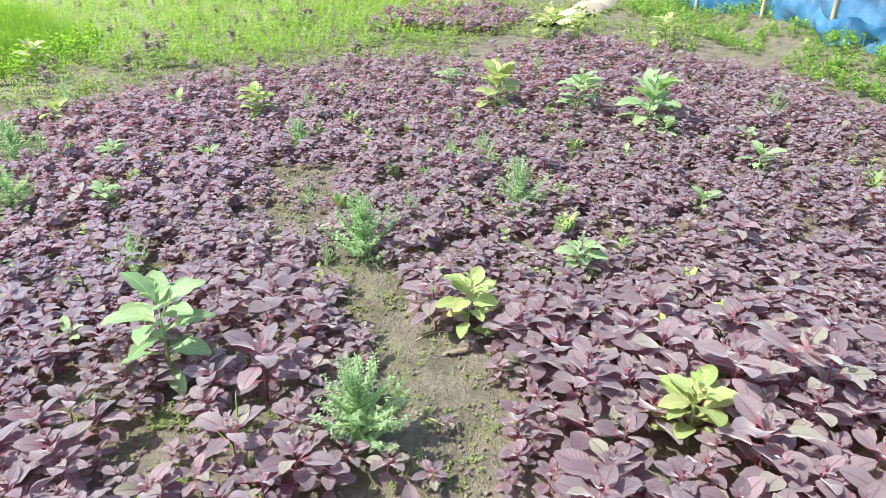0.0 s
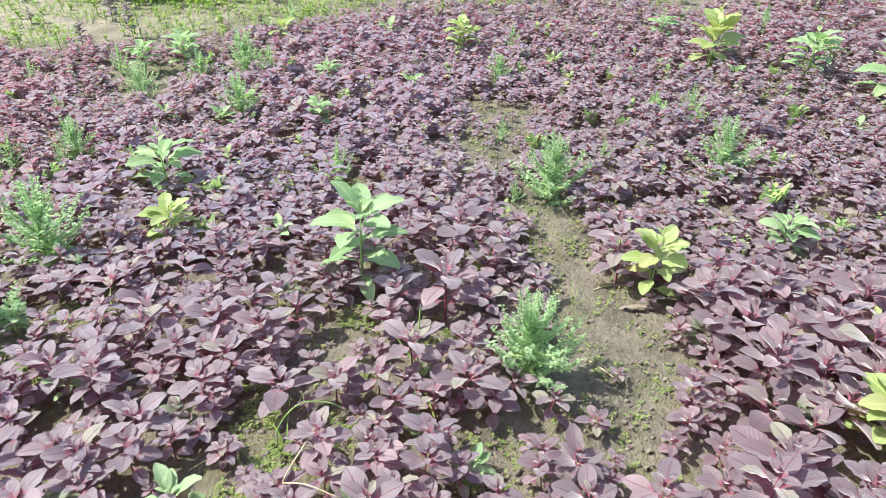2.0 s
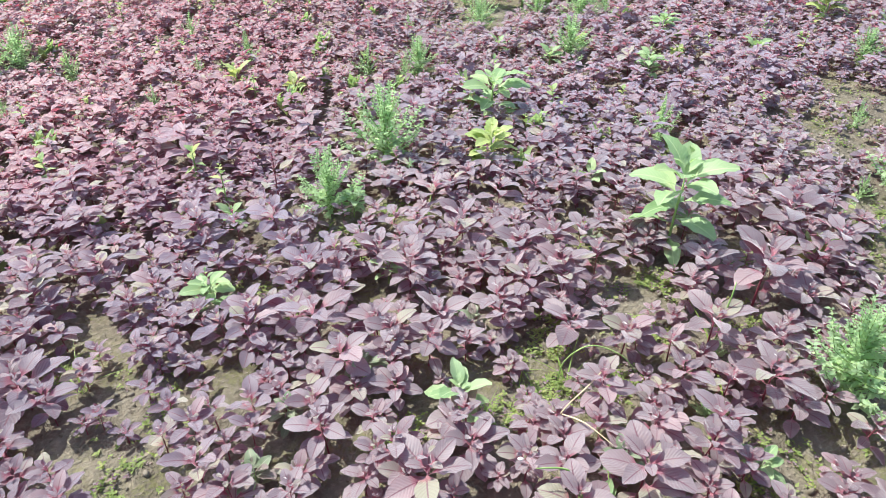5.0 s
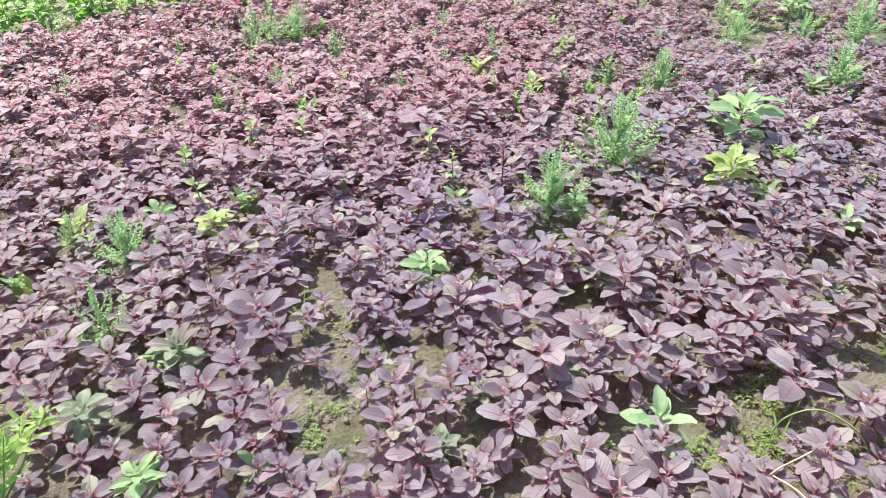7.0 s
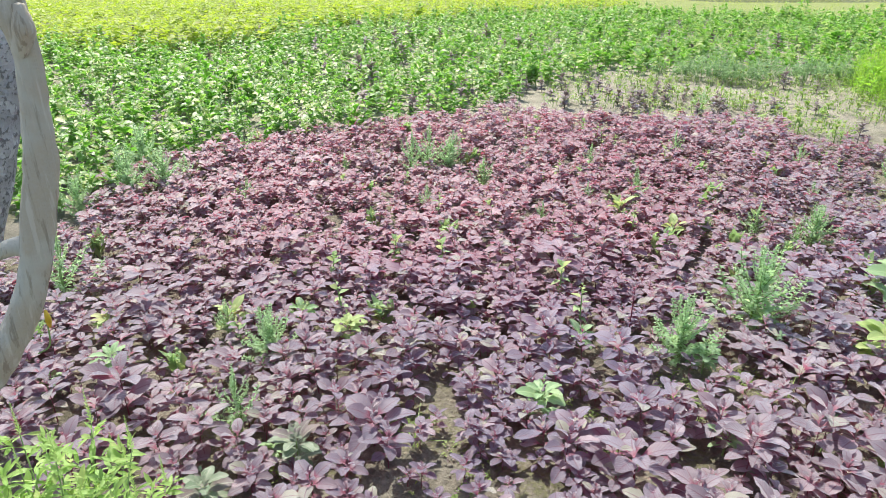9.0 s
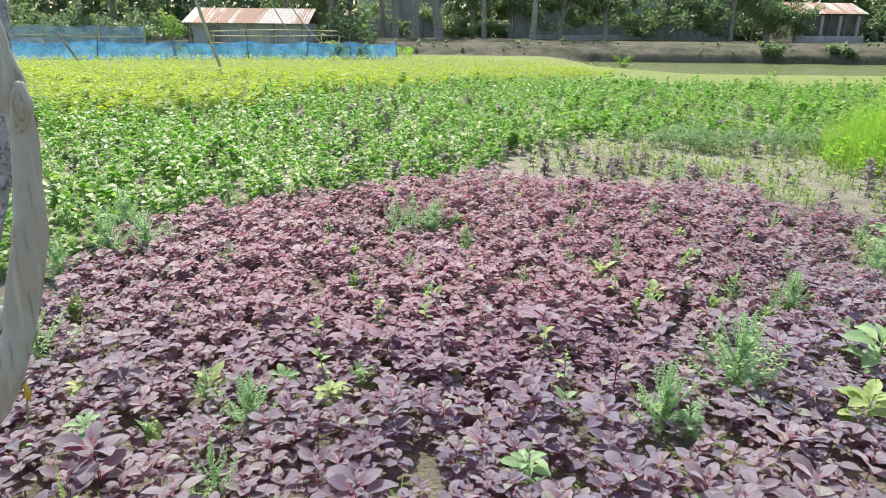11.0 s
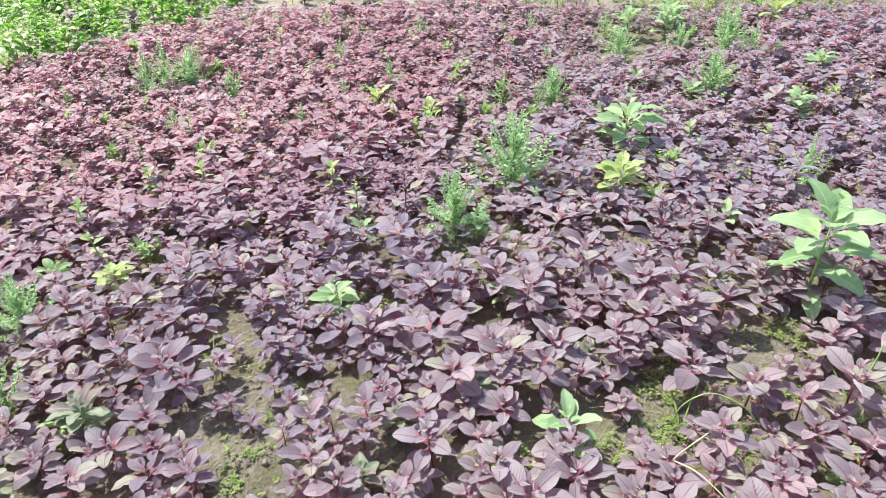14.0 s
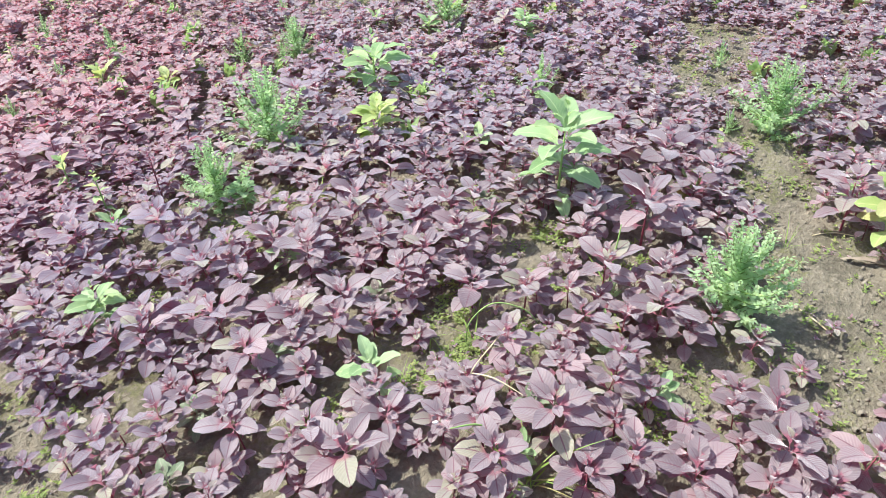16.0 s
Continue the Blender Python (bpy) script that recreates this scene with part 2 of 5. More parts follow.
def trunk_material():
    """Crooked stem: smooth grey green with vertical cracks and torn brown bark."""
    m, t, p = nodes_of("crooked_stem_bark")
    n = Net(t)
    mp = t.nodes.new("ShaderNodeMapping")
    mp.inputs["Scale"].default_value = (1, 1, 0.035)
    t.links.new(n.local(), mp.inputs["Vector"])
    streak = n.noise(70.0, 5.0, 0.6, mp.outputs[0])
    patch, grain = n.noise(7.0, 3.0), n.noise(160.0, 3.0)
    col = n.mix(n.ramp(patch, 0.44, 0.56), (0.52, 0.50, 0.40), (0.47, 0.41, 0.30))
    col = n.mix(n.ramp(grain, 0.4, 0.7, 0.0, 0.3), col, (0.50, 0.47, 0.38))
    col = n.mix(n.ramp(streak, 0.55, 0.64, 0.0, 0.6), col, (0.22, 0.175, 0.115))
    col = n.mix(n.ramp(streak, 0.45, 0.36, 0.0, 0.6), col, (0.64, 0.60, 0.49))
    n.put(col, p.inputs["Base Color"])
    p.inputs["Roughness"].default_value = 0.8
    n.put(n.bump(streak, 0.8, 0.008), p.inputs["Normal"])
    return m


def grey_bark_material():
    m, t, p = nodes_of("grey_lichen_bark")
    n = Net(t)
    a, b, c = n.noise(14.0, 5.0), n.noise(90.0, 4.0), n.noise(35.0, 2.0)
    col = n.mix(n.ramp(a, 0.35, 0.65), (0.36, 0.36, 0.35), (0.52, 0.52, 0.51))
    col = n.mix(n.ramp(b, 0.50, 0.62, 0.0, 0.85), col, (0.13, 0.13, 0.12))
    col = n.mix(n.ramp(c, 0.62, 0.66), col, (0.58, 0.59, 0.57))
    n.put(col, p.inputs["Base Color"])
    p.inputs["Roughness"].default_value = 0.9
    n.put(n.bump(b, 1.0, 0.015), p.inputs["Normal"])
    return m


def ground_material():
    m, t, p = nodes_of("field_soil")
    n = Net(t)
    big, mid, fine, grit = n.noise(0.9, 4.0), n.noise(6.0, 5.0), n.noise(45.0, 5.0, 0.65), n.noise(220.0, 3.0)
    col = n.mix(n.ramp(mid, 0.3, 0.7), (0.128, 0.119, 0.090), (0.245, 0.228, 0.176))
    col = n.mix(n.ramp(fine, 0.45, 0.75, 0.0, 0.6), col, (0.36, 0.33, 0.255))
    col = n.mix(n.ramp(fine, 0.42, 0.28, 0.0, 0.7), col, (0.09, 0.078, 0.05))
    moss = n.math("MULTIPLY", n.ramp(n.noise(3.2, 3.0), 0.48, 0.60), n.ramp(n.noise(70.0, 3.0), 0.4, 0.6))
    col = n.mix(n.math("MULTIPLY", moss, 0.5), col, (0.17, 0.19, 0.065))
    sep = t.nodes.new("ShaderNodeSeparateXYZ")
    t.links.new(n.place(), sep.inputs[0])
    away = n.math("ADD", n.math("MULTIPLY", big, 5.0), sep.outputs[1])
    turf = n.mix(n.noise(14.0, 4.0), (0.13, 0.20, 0.05), (0.34, 0.36, 0.13))
    col = n.mix(n.ramp(away, 20.0, 26.0, 0.0, 0.9), col, turf)
    bank = n.mix(n.ramp(n.noise(0.9, 6.0, 0.75), 0.35, 0.65), (0.065, 0.072, 0.042), (0.165, 0.150, 0.110))
    col = n.mix(n.ramp(sep.outputs[1], 46.0, 48.0), col, bank)
    # pale tan beyond the bed paints the open strip's sunlit look into the soil
    dry = n.math("MULTIPLY", n.ramp(away, 8.0, 10.0), n.ramp(away, 22.0, 18.0))
    col = n.mix(n.math("MULTIPLY", dry, n.ramp(n.noise(2.5, 4.0), 0.3, 0.7, 0.45, 0.85)), col, (0.42, 0.39, 0.30))
    n.put(col, p.inputs["Base Color"])
    p.inputs["Roughness"].default_value, p.inputs["Specular IOR Level"].default_value = 0.95, 0.2
    n.put(n.bump(n.math("ADD", fine, n.math("MULTIPLY", grit, 0.3)), 1.0, 0.030), p.inputs["Normal"])
    return m


def net_material(name, tint, gaps, size):
    """A woven plastic sheet: fine weave, folds and dust; thin enough to let light through."""
    m, t, p = nodes_of(name)
    n = Net(t)
    fold, dust = n.noise(2.2, 5.0, 0.6), n.noise(9.0, 4.0)
    col = n.mix(n.ramp(fold, 0.35, 0.7), tint, tuple(min(1.0, c * 1.7 + 0.06) for c in tint))
    col = n.mix(n.ramp(dust, 0.5, 0.75, 0.0, 0.45), col, (0.45, 0.47, 0.42))
    n.put(col, p.inputs["Base Color"])
    p.inputs["Roughness"].default_value = 0.45
    weave = n.noise(size, 1.0)
    n.put(n.bump(fold, 0.6, 0.05), p.inputs["Normal"])
    tr = t.nodes.new("ShaderNodeBsdfTranslucent")
    n.put(col, tr.inputs["Color"])
    a = t.nodes.new("ShaderNodeMixShader")
    a.inputs[0].default_value = 0.45
    t.links.new(p.outputs[0], a.inputs[1])
    t.links.new(tr.outputs[0], a.inputs[2])
    clear = t.nodes.new("ShaderNodeBsdfTransparent")
    b = t.nodes.new("ShaderNodeMixShader")
    n.put(n.ramp(weave, 0.5, 0.6, gaps * 0.5, gaps), b.inputs[0])
    t.links.new(a.outputs[0], b.inputs[1])
    t.links.new(clear.outputs[0], b.inputs[2])
    t.links.new(b.outputs[0], t.nodes["Material Output"].inputs["Surface"])
    return m


def water_material():
    m, t, p = nodes_of("green_pond_water")
    n = Net(t)
    p.inputs["Base Color"].default_value = (0.20, 0.23, 0.09, 1)
    p.inputs["Roughness"].default_value = 0.18
    n.put(n.bump(n.noise(1.2, 3.0), 0.15, 0.03), p.inputs["Normal"])
    return m


def tin_material():
    m, t, p = nodes_of("rusted_tin")
    n = Net(t)
    across = t.nodes.new("ShaderNodeMapping")
    across.inputs["Scale"].default_value = (1, 0.06, 0.06)
    t.links.new(n.place(), across.inputs["Vector"])
    rust = n.noise(0.9, 5.0, 0.7, across.outputs[0])
    fine = n.noise(9.0, 4.0)
    col = n.mix(n.ramp(rust, 0.46, 0.53), (0.30, 0.29, 0.28), (0.17, 0.085, 0.045))
    col = n.mix(n.ramp(fine, 0.4, 0.8, 0.0, 0.5), col, (0.36, 0.27, 0.20))
    n.put(col, p.inputs["Base Color"])
    p.inputs["Roughness"].default_value, p.inputs["Metallic"].default_value = 0.55, 0.35
    return m


STEM_BARK, GREY_BARK, SOIL = trunk_material(), grey_bark_material(), ground_material()
BLUE_NET, DARK_NET = net_material("blue_net", (0.02, 0.20, 0.48), 0.45, 160.0), net_material("dark_net", (0.06, 0.13, 0.22), 0.6, 60.0)
BLUE_SHEET = net_material("blue_sheet", (0.04, 0.21, 0.42), 0.22, 220.0)
WATER, TIN = water_material(), tin_material()


# ---- building helpers ----
rng = np.random.default_rng(7)


class Bag:
    """Gathers quads with their UVs and makes one mesh of them."""

    def __init__(self):
        self.v, self.q, self.uv, self.m, self.count = [], [], [], [], 0

    def add(self, v, q, uv=None, mat=0):
        v = np.asarray(v, float)
        q = np.asarray(q, int)
        self.v.append(v)
        self.q.append(q + self.count)
        self.uv.append(np.full((len(v), 2), 0.5) if uv is None else np.asarray(uv, float))
        self.m.append(np.full(len(q), mat, int) if np.isscalar(mat) else np.asarray(mat, int))
        self.count += len(v)
        return self

    def arrays(self):
        return np.concatenate(self.v), np.concatenate(self.q), np.concatenate(self.uv), np.concatenate(self.m)

    def mesh(self, name, mats, smooth=True):
        v, q, uv, mi = self.arrays()
        me = bpy.data.meshes.new(name)
        me.vertices.add(len(v))
        me.vertices.foreach_set("co", v.astype(np.float32).ravel())
        me.loops.add(q.size)
        me.loops.foreach_set("vertex_index", q.astype(np.int32).ravel())
        me.polygons.add(len(q))
        me.polygons.foreach_set("loop_start", np.arange(0, q.size, 4, dtype=np.int32))
        me.polygons.foreach_set("material_index", mi.astype(np.int32))
        me.polygons.foreach_set("use_smooth", np.full(len(q), smooth))
        layer = me.uv_layers.new(name="leaf")
        layer.data.foreach_set("uv", uv[q.ravel()].astype(np.float32).ravel())
        for one in mats:
            me.materials.append(one)
        me.update(calc_edges=True)
        me.validate()
        return me


def turn(rx=0.0, ry=0.0, rz=0.0):
    return np.array(Euler((rx, ry, rz)).to_matrix())


def put_at(v, r, s, at):
    return (np.asarray(v) * s) @ r.T + np.asarray(at)


def blade(length, width, rows=5, cols=3, fold=0.25, droop=0.25, stalk=0.3, shape=0.8, wave=0.0, seed=0, arch=0.0, full=1.0):
    """One leaf along +y from its stalk's foot: (vertices, quads, uv). Its stalk rises, the blade arches over to the tip and folds along the midrib."""
    g = np.random.default_rng(seed)
    v, uv = [], []
    steps = [(-stalk, 0.02), (-stalk * 0.5, 0.02)] if stalk else []
    steps += [(0.55 * f + 0.225 * (1 - math.cos(math.pi * f)), None) for f in np.linspace(0.0, 1.0, rows)]
    ph = g.uniform(0, 6.28)
    for f, w in steps:
        half = width * (0.5 * math.sin(math.pi * min(1, max(0, f * 0.955 + 0.02)) ** shape) ** full if w is None else w * 0.5 * 1.2)
        half = max(half, width * 0.02)
        y = (f + stalk) * length
        bend = length * (arch * (f + stalk) - (droop + arch) * max(0.0, f) ** 2)
        for c in range(cols):
            a = 2 * c / (cols - 1) - 1
            ripple = wave * width * math.sin(f * 17 + ph + 2 * a) * abs(a) if w is None else 0
            v.append((a * half, y, bend + fold * abs(a) * half + ripple))
            uv.append((0.5 + a * 0.5, max(0.0, f)))
    n = len(steps)
    q = [(r * cols + c, r * cols + c + 1, (r + 1) * cols + c + 1, (r + 1) * cols + c) for r in range(n - 1) for c in range(cols - 1)]
    return np.array(v), np.array(q), np.array(uv)


def light_leaf(width, fold=0.2, droop=0.15, widest=0.42):
    """A small leaf of two quads, folded along its midrib."""
    w = width * 0.5
    v = [(0, 0, 0), (-w, widest, fold * w), (0, 1, -droop), (w, widest, fold * w), (0, widest * 1.05, -0.05 * width)]
    return np.array(v), np.array([(0, 4, 2, 1), (0, 3, 2, 4)]), np.array([(0.5, 0), (0, widest), (0.5, 1), (1, widest), (0.5, widest)])


def round_leaf(width, fold=0.2, droop=0.15, rise=0.12):
    """A small broad leaf of three quads with a blunt tip, arching over from its stalk."""
    w = width * 0.5
    v = [(0, 0, 0), (-w * 0.86, 0.30, rise + fold * w), (-w * 0.88, 0.66, rise - droop * 0.35 + fold * w), (0, 1, rise - droop),
         (w * 0.88, 0.66, rise - droop * 0.35 + fold * w), (w * 0.86, 0.30, rise + fold * w), (0, 0.55, rise)]
    uv = [(0.5, 0), (0.07, 0.3), (0.06, 0.66), (0.5, 1), (0.94, 0.66), (0.93, 0.3), (0.5, 0.55)]
    return np.array(v), np.array([(0, 6, 2, 1), (6, 4, 3, 2), (0, 5, 4, 6)]), np.array(uv)


def sliver(width, droop=0.06):
    """A thin blade of one quad."""
    return np.array([(-width, 0, 0), (width, 0, 0), (width * 0.3, 1, -droop), (-width * 0.3, 1, -droop)]), np.array([(0, 1, 2, 3)]), np.array([(0.4, 0), (0.6, 0), (0.6, 1), (0.4, 1)])


def tube(points, radii, sides=6, cap=True):
    pts = [Vector(p) for p in points]
    v, q = [], []
    for i, p in enumerate(pts):
        way = (pts[min(i + 1, len(pts) - 1)] - pts[max(i - 1, 0)]).normalized()
        a = way.orthogonal().normalized() if i == 0 else (a - way * a.dot(way)).normalized()
        b = way.cross(a)
        for k in range(sides):
            w = 6.28319 * k / sides
            v.append(p + (a * math.cos(w) + b * math.sin(w)) * radii[i])
    for i in range(len(pts) - 1):
        for k in range(sides):
            k2 = (k + 1) % sides
            q.append((i * sides + k, i * sides + k2, (i + 1) * sides + k2, (i + 1) * sides + k))
    if cap:
        e = (len(pts) - 1) * sides
        top = len(v)
        v.append(pts[-1] + (pts[-1] - pts[-2]).normalized() * radii[-1] * 0.4)
        q += [(e + k, e + (k + 1) % sides, e + (k + 2) % sides, top) for k in range(0, sides, 2)] if sides % 2 == 0 else []
    return np.array([tuple(x) for x in v]), np.array(q)


def part(name, mesh, parent, m=None, label=""):
    ob = new(name, mesh)
    ob.parent = parent
    if m is not None:
        ob.matrix_basis = m
    return tagged(ob, label)


def thing(name, label, category, group="", m=None, kind=""):
    ob = new(name)
    ob.empty_display_size = 0.05
    if m is not None:
        ob.matrix_basis = m
    return tagged(ob, label, category, group, kind)


def inside(x, y, poly):
    hit = False
    j = len(poly) - 1
    for i in range(len(poly)):
        (xi, yi), (xj, yj) = poly[i], poly[j]
        if (yi > y) != (yj > y) and x < (xj - xi) * (y - yi) / (yj - yi) + xi:
            hit = not hit
        j = i
    return hit


def seg_dist(x, y, a, b):
    ax, ay, bx, by = *a, *b
    f = max(0, min(1, ((x - ax) * (bx - ax) + (y - ay) * (by - ay)) / ((bx - ax) ** 2 + (by - ay) ** 2)))
    return math.hypot(x - ax - f * (bx - ax), y - ay - f * (by - ay))


def smooth(x, a, b):
    f = max(0.0, min(1.0, (x - a) / (b - a)))
    return f * f * (3 - 2 * f)


# ---- plan of the field ----
BED = [(-2.2, 1.95), (-2.5, 3.1), (-2.7, 4.0), (-2.85, 4.6), (-2.75, 5.05), (-2.2, 5.5), (-1.9, 5.9), (-1.5, 6.3), (-0.5, 6.9), (0.1, 7.4), (0.95, 7.6),
       (1.4, 6.95), (2.5, 7.05), (3.1, 7.1), (3.0, 6.2), (3.6, 5.8), (4.1, 5.3), (4.6, 5.2), (5.0, 4.95), (5.8, 4.7), (6.7, 3.9),
       (7.7, 2.7), (8.1, 1.85), (9.2, 1.4), (9.8, 0.6), (8.8, -0.3), (8.3, -0.95), (7.8, -1.4), (7.0, -1.8), (6.2, -2.5),
       (3.2, -1.9), (1.4, -1.2), (1.0, -0.4), (0.95, 0.15), (0.62, 0.55), (0.2, 0.85), (-0.3, 1.0), (-0.72, 1.2), (-1.15, 1.55), (-1.6, 1.6)]
PATH_LINE = [(3.1, 1.3), (2.95, 1.15), (2.6, 0.90), (2.3, 0.6), (2.0, 0.45), (1.7, 0.38)]
BARE = [(-0.02, 1.78, 0.09), (-0.17, 2.01, 0.06), (-0.1, 1.5, 0.06), (0.6, 1.25, 0.06), (1.14, 1.29, 0.09), (1.2, 1.21, 0.08), (1.68, 1.38, 0.07), (1.28, 1.11, 0.06),
        (0.53, 1.95, 0.05), (0.43, 2.16, 0.08), (0.87, 2.3, 0.08), (1.31, 2.33, 0.05), (0.84, 2.19, 0.05), (1.73, 1.85, 0.09), (1.56, 1.21, 0.05), (1.25, 1.46, 0.05),
        (-0.57, 1.81, 0.04), (3.37, 1.73, 0.14), (4.08, 2.06, 0.17), (3.49, 1.95, 0.10), (3.77, 1.82, 0.10), (3.14, 0.91, 0.08), (1.76, 1.42, 0.06), (1.86, 1.11, 0.07),
        (1.54, 1.36, 0.08), (3.54, -0.04, 0.06), (2.79, 1.78, 0.05), (2.16, 1.26, 0.06), (1.07, 1.2, 0.06), (0.87, 1.17, 0.05), (1.15, 2.38, 0.06), (2.65, 2.2, 0.06),
        (2.85, 1.13, 0.13), (3.0, 4.5, 0.22), (3.4, 4.75, 0.22), (4.0, 4.4, 0.15), (3.35, 5.0, 0.18), (1.42, 0.64, 0.09), (1.22, 0.6, 0.07)]


def bare(x, y):
    """How much soil shows at a place: over 1 no plant stands there."""
    d = min(seg_dist(x, y, PATH_LINE[i], PATH_LINE[i + 1]) for i in range(len(PATH_LINE) - 1)) / (0.10 + 0.10 * smooth(x, 2.7, 2.1))
    b = max(0.0, 1.6 - 0.6 * d)
    for cx, cy, r in BARE:
        b = max(b, 1.6 - 0.6 * math.hypot(x - cx, y - cy) / r)
    return b + 0.16 * noise.noise((x * 5, y * 5, 3))


def ground_z(x, y):
    z = 0.030 * noise.noise((x * 0.9, y * 0.9, 0)) + 0.012 * noise.noise((x * 4, y * 4, 5))
    if -3 < x < 5 and -1 < y < 5:
        z += 0.013 * noise.noise((x * 11, y * 11, 1)) + 0.011 * noise.noise((x * 27, y * 27, 2))
    z *= 1 - 0.9 * smooth(math.hypot(x, y), 14, 30)
    d = min(seg_dist(x, y, (14.9, -0.4), (11.6, -1.75)), seg_dist(x, y, (11.6, -1.75), (8.3, -2.5)))
    z += 0.20 * smooth(d, 1.0, 0.1) * (1 + 0.6 * noise.noise((x * 2, y * 2, 8)))
    side = smooth(x, 6.0, 13.0)
    yb = y + 0.45 * noise.noise((x * 0.35, 9, 1)) + 0.2 * noise.noise((x * 1.3, y, 2)) if y > 44 else y
    bank = 0.75 * smooth(yb, 47.8, 50.2) + 0.25 * smooth(yb, 50.2, 56.0)
    z -= side * (0.32 * smooth(y, 22.0, 34.0) + 0.7 * smooth(y, 34.0, 38.0)) * (1 - smooth(yb, 47.9, 48.6))
    z += (0.95 + 0.12 * noise.noise((x * 0.25, y * 0.25, 4))) * bank
    return z


def axis(lo, hi, fine, start, stop):
    inner = list(np.arange(lo, hi, fine))
    step, up, down = fine, [], []
    x = inner[-1]
    while x < stop:
        step = min(step * 1.12, max(0.7, x * 0.04))
        x += step
        up.append(x)
    step, x = fine, inner[0]
    while x > start:
        step = min(step * 1.12, max(0.9, -x * 0.04))
        x -= step
        down.append(x)
    return np.array(down[::-1] + inner + up)


def make_ground():
    xs, ys = axis(-0.5, 3.5, 0.034, -900, 900), axis(0.0, 2.8, 0.034, -400, 1200)
    ys = np.unique(np.concatenate([ys, np.arange(47.2, 49.6, 0.16)]))
    grid = np.array([(x, y, ground_z(x, y)) for y in ys for x in xs])
    nx = len(xs)
    i = (np.arange(len(ys) - 1)[:, None] * nx + np.arange(nx - 1)[None, :]).ravel()
    quads = np.stack([i, i + 1, i + nx + 1, i + nx], 1)
    ob = new("ground", Bag().add(grid, quads).mesh("ground", [SOIL]))
    return tagged(ob, "dry grey-brown tilled soil with mossy patches", "ground", kind="structure")


make_ground()
pond = new("water", Bag().add([(5, 33, -0.36), (90, 33, -0.36), (90, 50, -0.36), (5, 50, -0.36)], [(0, 1, 2, 3)]).mesh("water", [WATER]))
tagged(pond, "still green pond water below the earth bank", "water", kind="structure")


# ---- red amaranth ----
def rosette(seed, leaves, height, big, lift=1.0, tiers=1.0, inner=4, crowd=1.1, top=0.0, toss=15):
    """Where the leaves of one upright broad-leaved plant sit: (pattern, scale, matrix 3x3, place) and its stem's points."""
    g = np.random.default_rng(seed)
    lean = g.uniform(-0.06, 0.06, 2)
    out = []
    a = g.uniform(0, 6.28)
    for k in range(leaves):
        f = k / max(1, leaves - 1)
        a += 2.39996 + g.uniform(-0.25, 0.25)
        z = height * (1 - tiers * 0.62 * (1 - f) ** crowd)
        size = big * (0.62 - 0.3 * top + 0.5 * math.sin(math.pi * min(1, 0.25 + f * 0.55)) + 0.45 * top * f) * g.uniform(0.82, 1.12)
        pitch = radians(-4 + 36 * f * lift + g.uniform(-toss, toss))
        r = turn(0, 0, a) @ turn(pitch, g.uniform(-0.3, 0.3), 0)
        out.append((int(g.integers(0, 4)), size, r, (lean[0] * z, lean[1] * z, z)))
    for k in range(inner):
        a += 2.39996
        f = k / max(1, inner)
        size = big * (0.46 - 0.24 * f) * g.uniform(0.85, 1.15)
        r = turn(0, 0, a) @ turn(radians(22 + 36 * f + g.uniform(-8, 8)), g.uniform(-0.2, 0.2), 0)
        z = height + 0.010 * (k + 1) * big / 0.07
        out.append((int(g.integers(0, 4)), size, r, (lean[0] * z, lean[1] * z, z)))
    stem = [(0, 0, -0.02), (lean[0] * height * 0.4, lean[1] * height * 0.4, height * 0.5), (lean[0] * height, lean[1] * height, height - 0.004)]
    return out, stem


def leaf_set(rows, cols, width=0.69, fold=0.22, droop=0.06, stalk=0.30, shape=0.86, wave=0.05, arch=0.26, full=0.68):
    return [blade(1.0, width * w, rows, cols, fold * f, droop * d, stalk, shape, wave, 40 + i, arch, full)
            for i, (w, f, d) in enumerate(((1.0, 1.0, 0.7), (0.88, 1.3, 1.1), (1.1, 0.7, 1.35), (0.95, 1.0, 0.35)))]


FINE, COARSE, FAR = leaf_set(8, 5), leaf_set(5, 3), leaf_set(4, 3, 0.70, stalk=0.15)
LITE = [round_leaf(0.70 * w, f, d, 0.16) for w, f, d in ((1.0, 0.2, 0.12), (0.9, 0.3, 0.2), (1.12, 0.15, 0.25), (0.95, 0.2, 0.05))]
RED_KINDS = [rosette(100 + i, n, h, b, l, t, 5, 1.9, 0.25, 11) for i, (n, h, b, l, t) in enumerate((
    (9, 0.11, 0.068, 0.8, 1.0), (8, 0.09, 0.066, 0.7, 0.9), (10, 0.14, 0.072, 0.9, 1.1), (8, 0.10, 0.074, 0.8, 0.9),
    (11, 0.155, 0.068, 0.8, 1.15), (7, 0.07, 0.056, 0.6, 0.7), (9, 0.12, 0.072, 0.6, 1.0), (9, 0.14, 0.066, 1.0, 1.1)))]


FAR_KINDS = [rosette(130 + i, n, h, b, l, t, 4, 1.7, 0.2, 11) for i, (n, h, b, l, t) in enumerate((
    (9, 0.10, 0.064, 0.3, 0.9), (8, 0.085, 0.062, 0.2, 0.8), (10, 0.135, 0.066, 0.4, 1.0), (8, 0.095, 0.068, 0.3, 0.8),
    (11, 0.15, 0.063, 0.3, 1.0), (7, 0.06, 0.056, 0.2, 0.6), (9, 0.11, 0.066, 0.2, 0.9), (9, 0.135, 0.062, 0.5, 1.0)))]


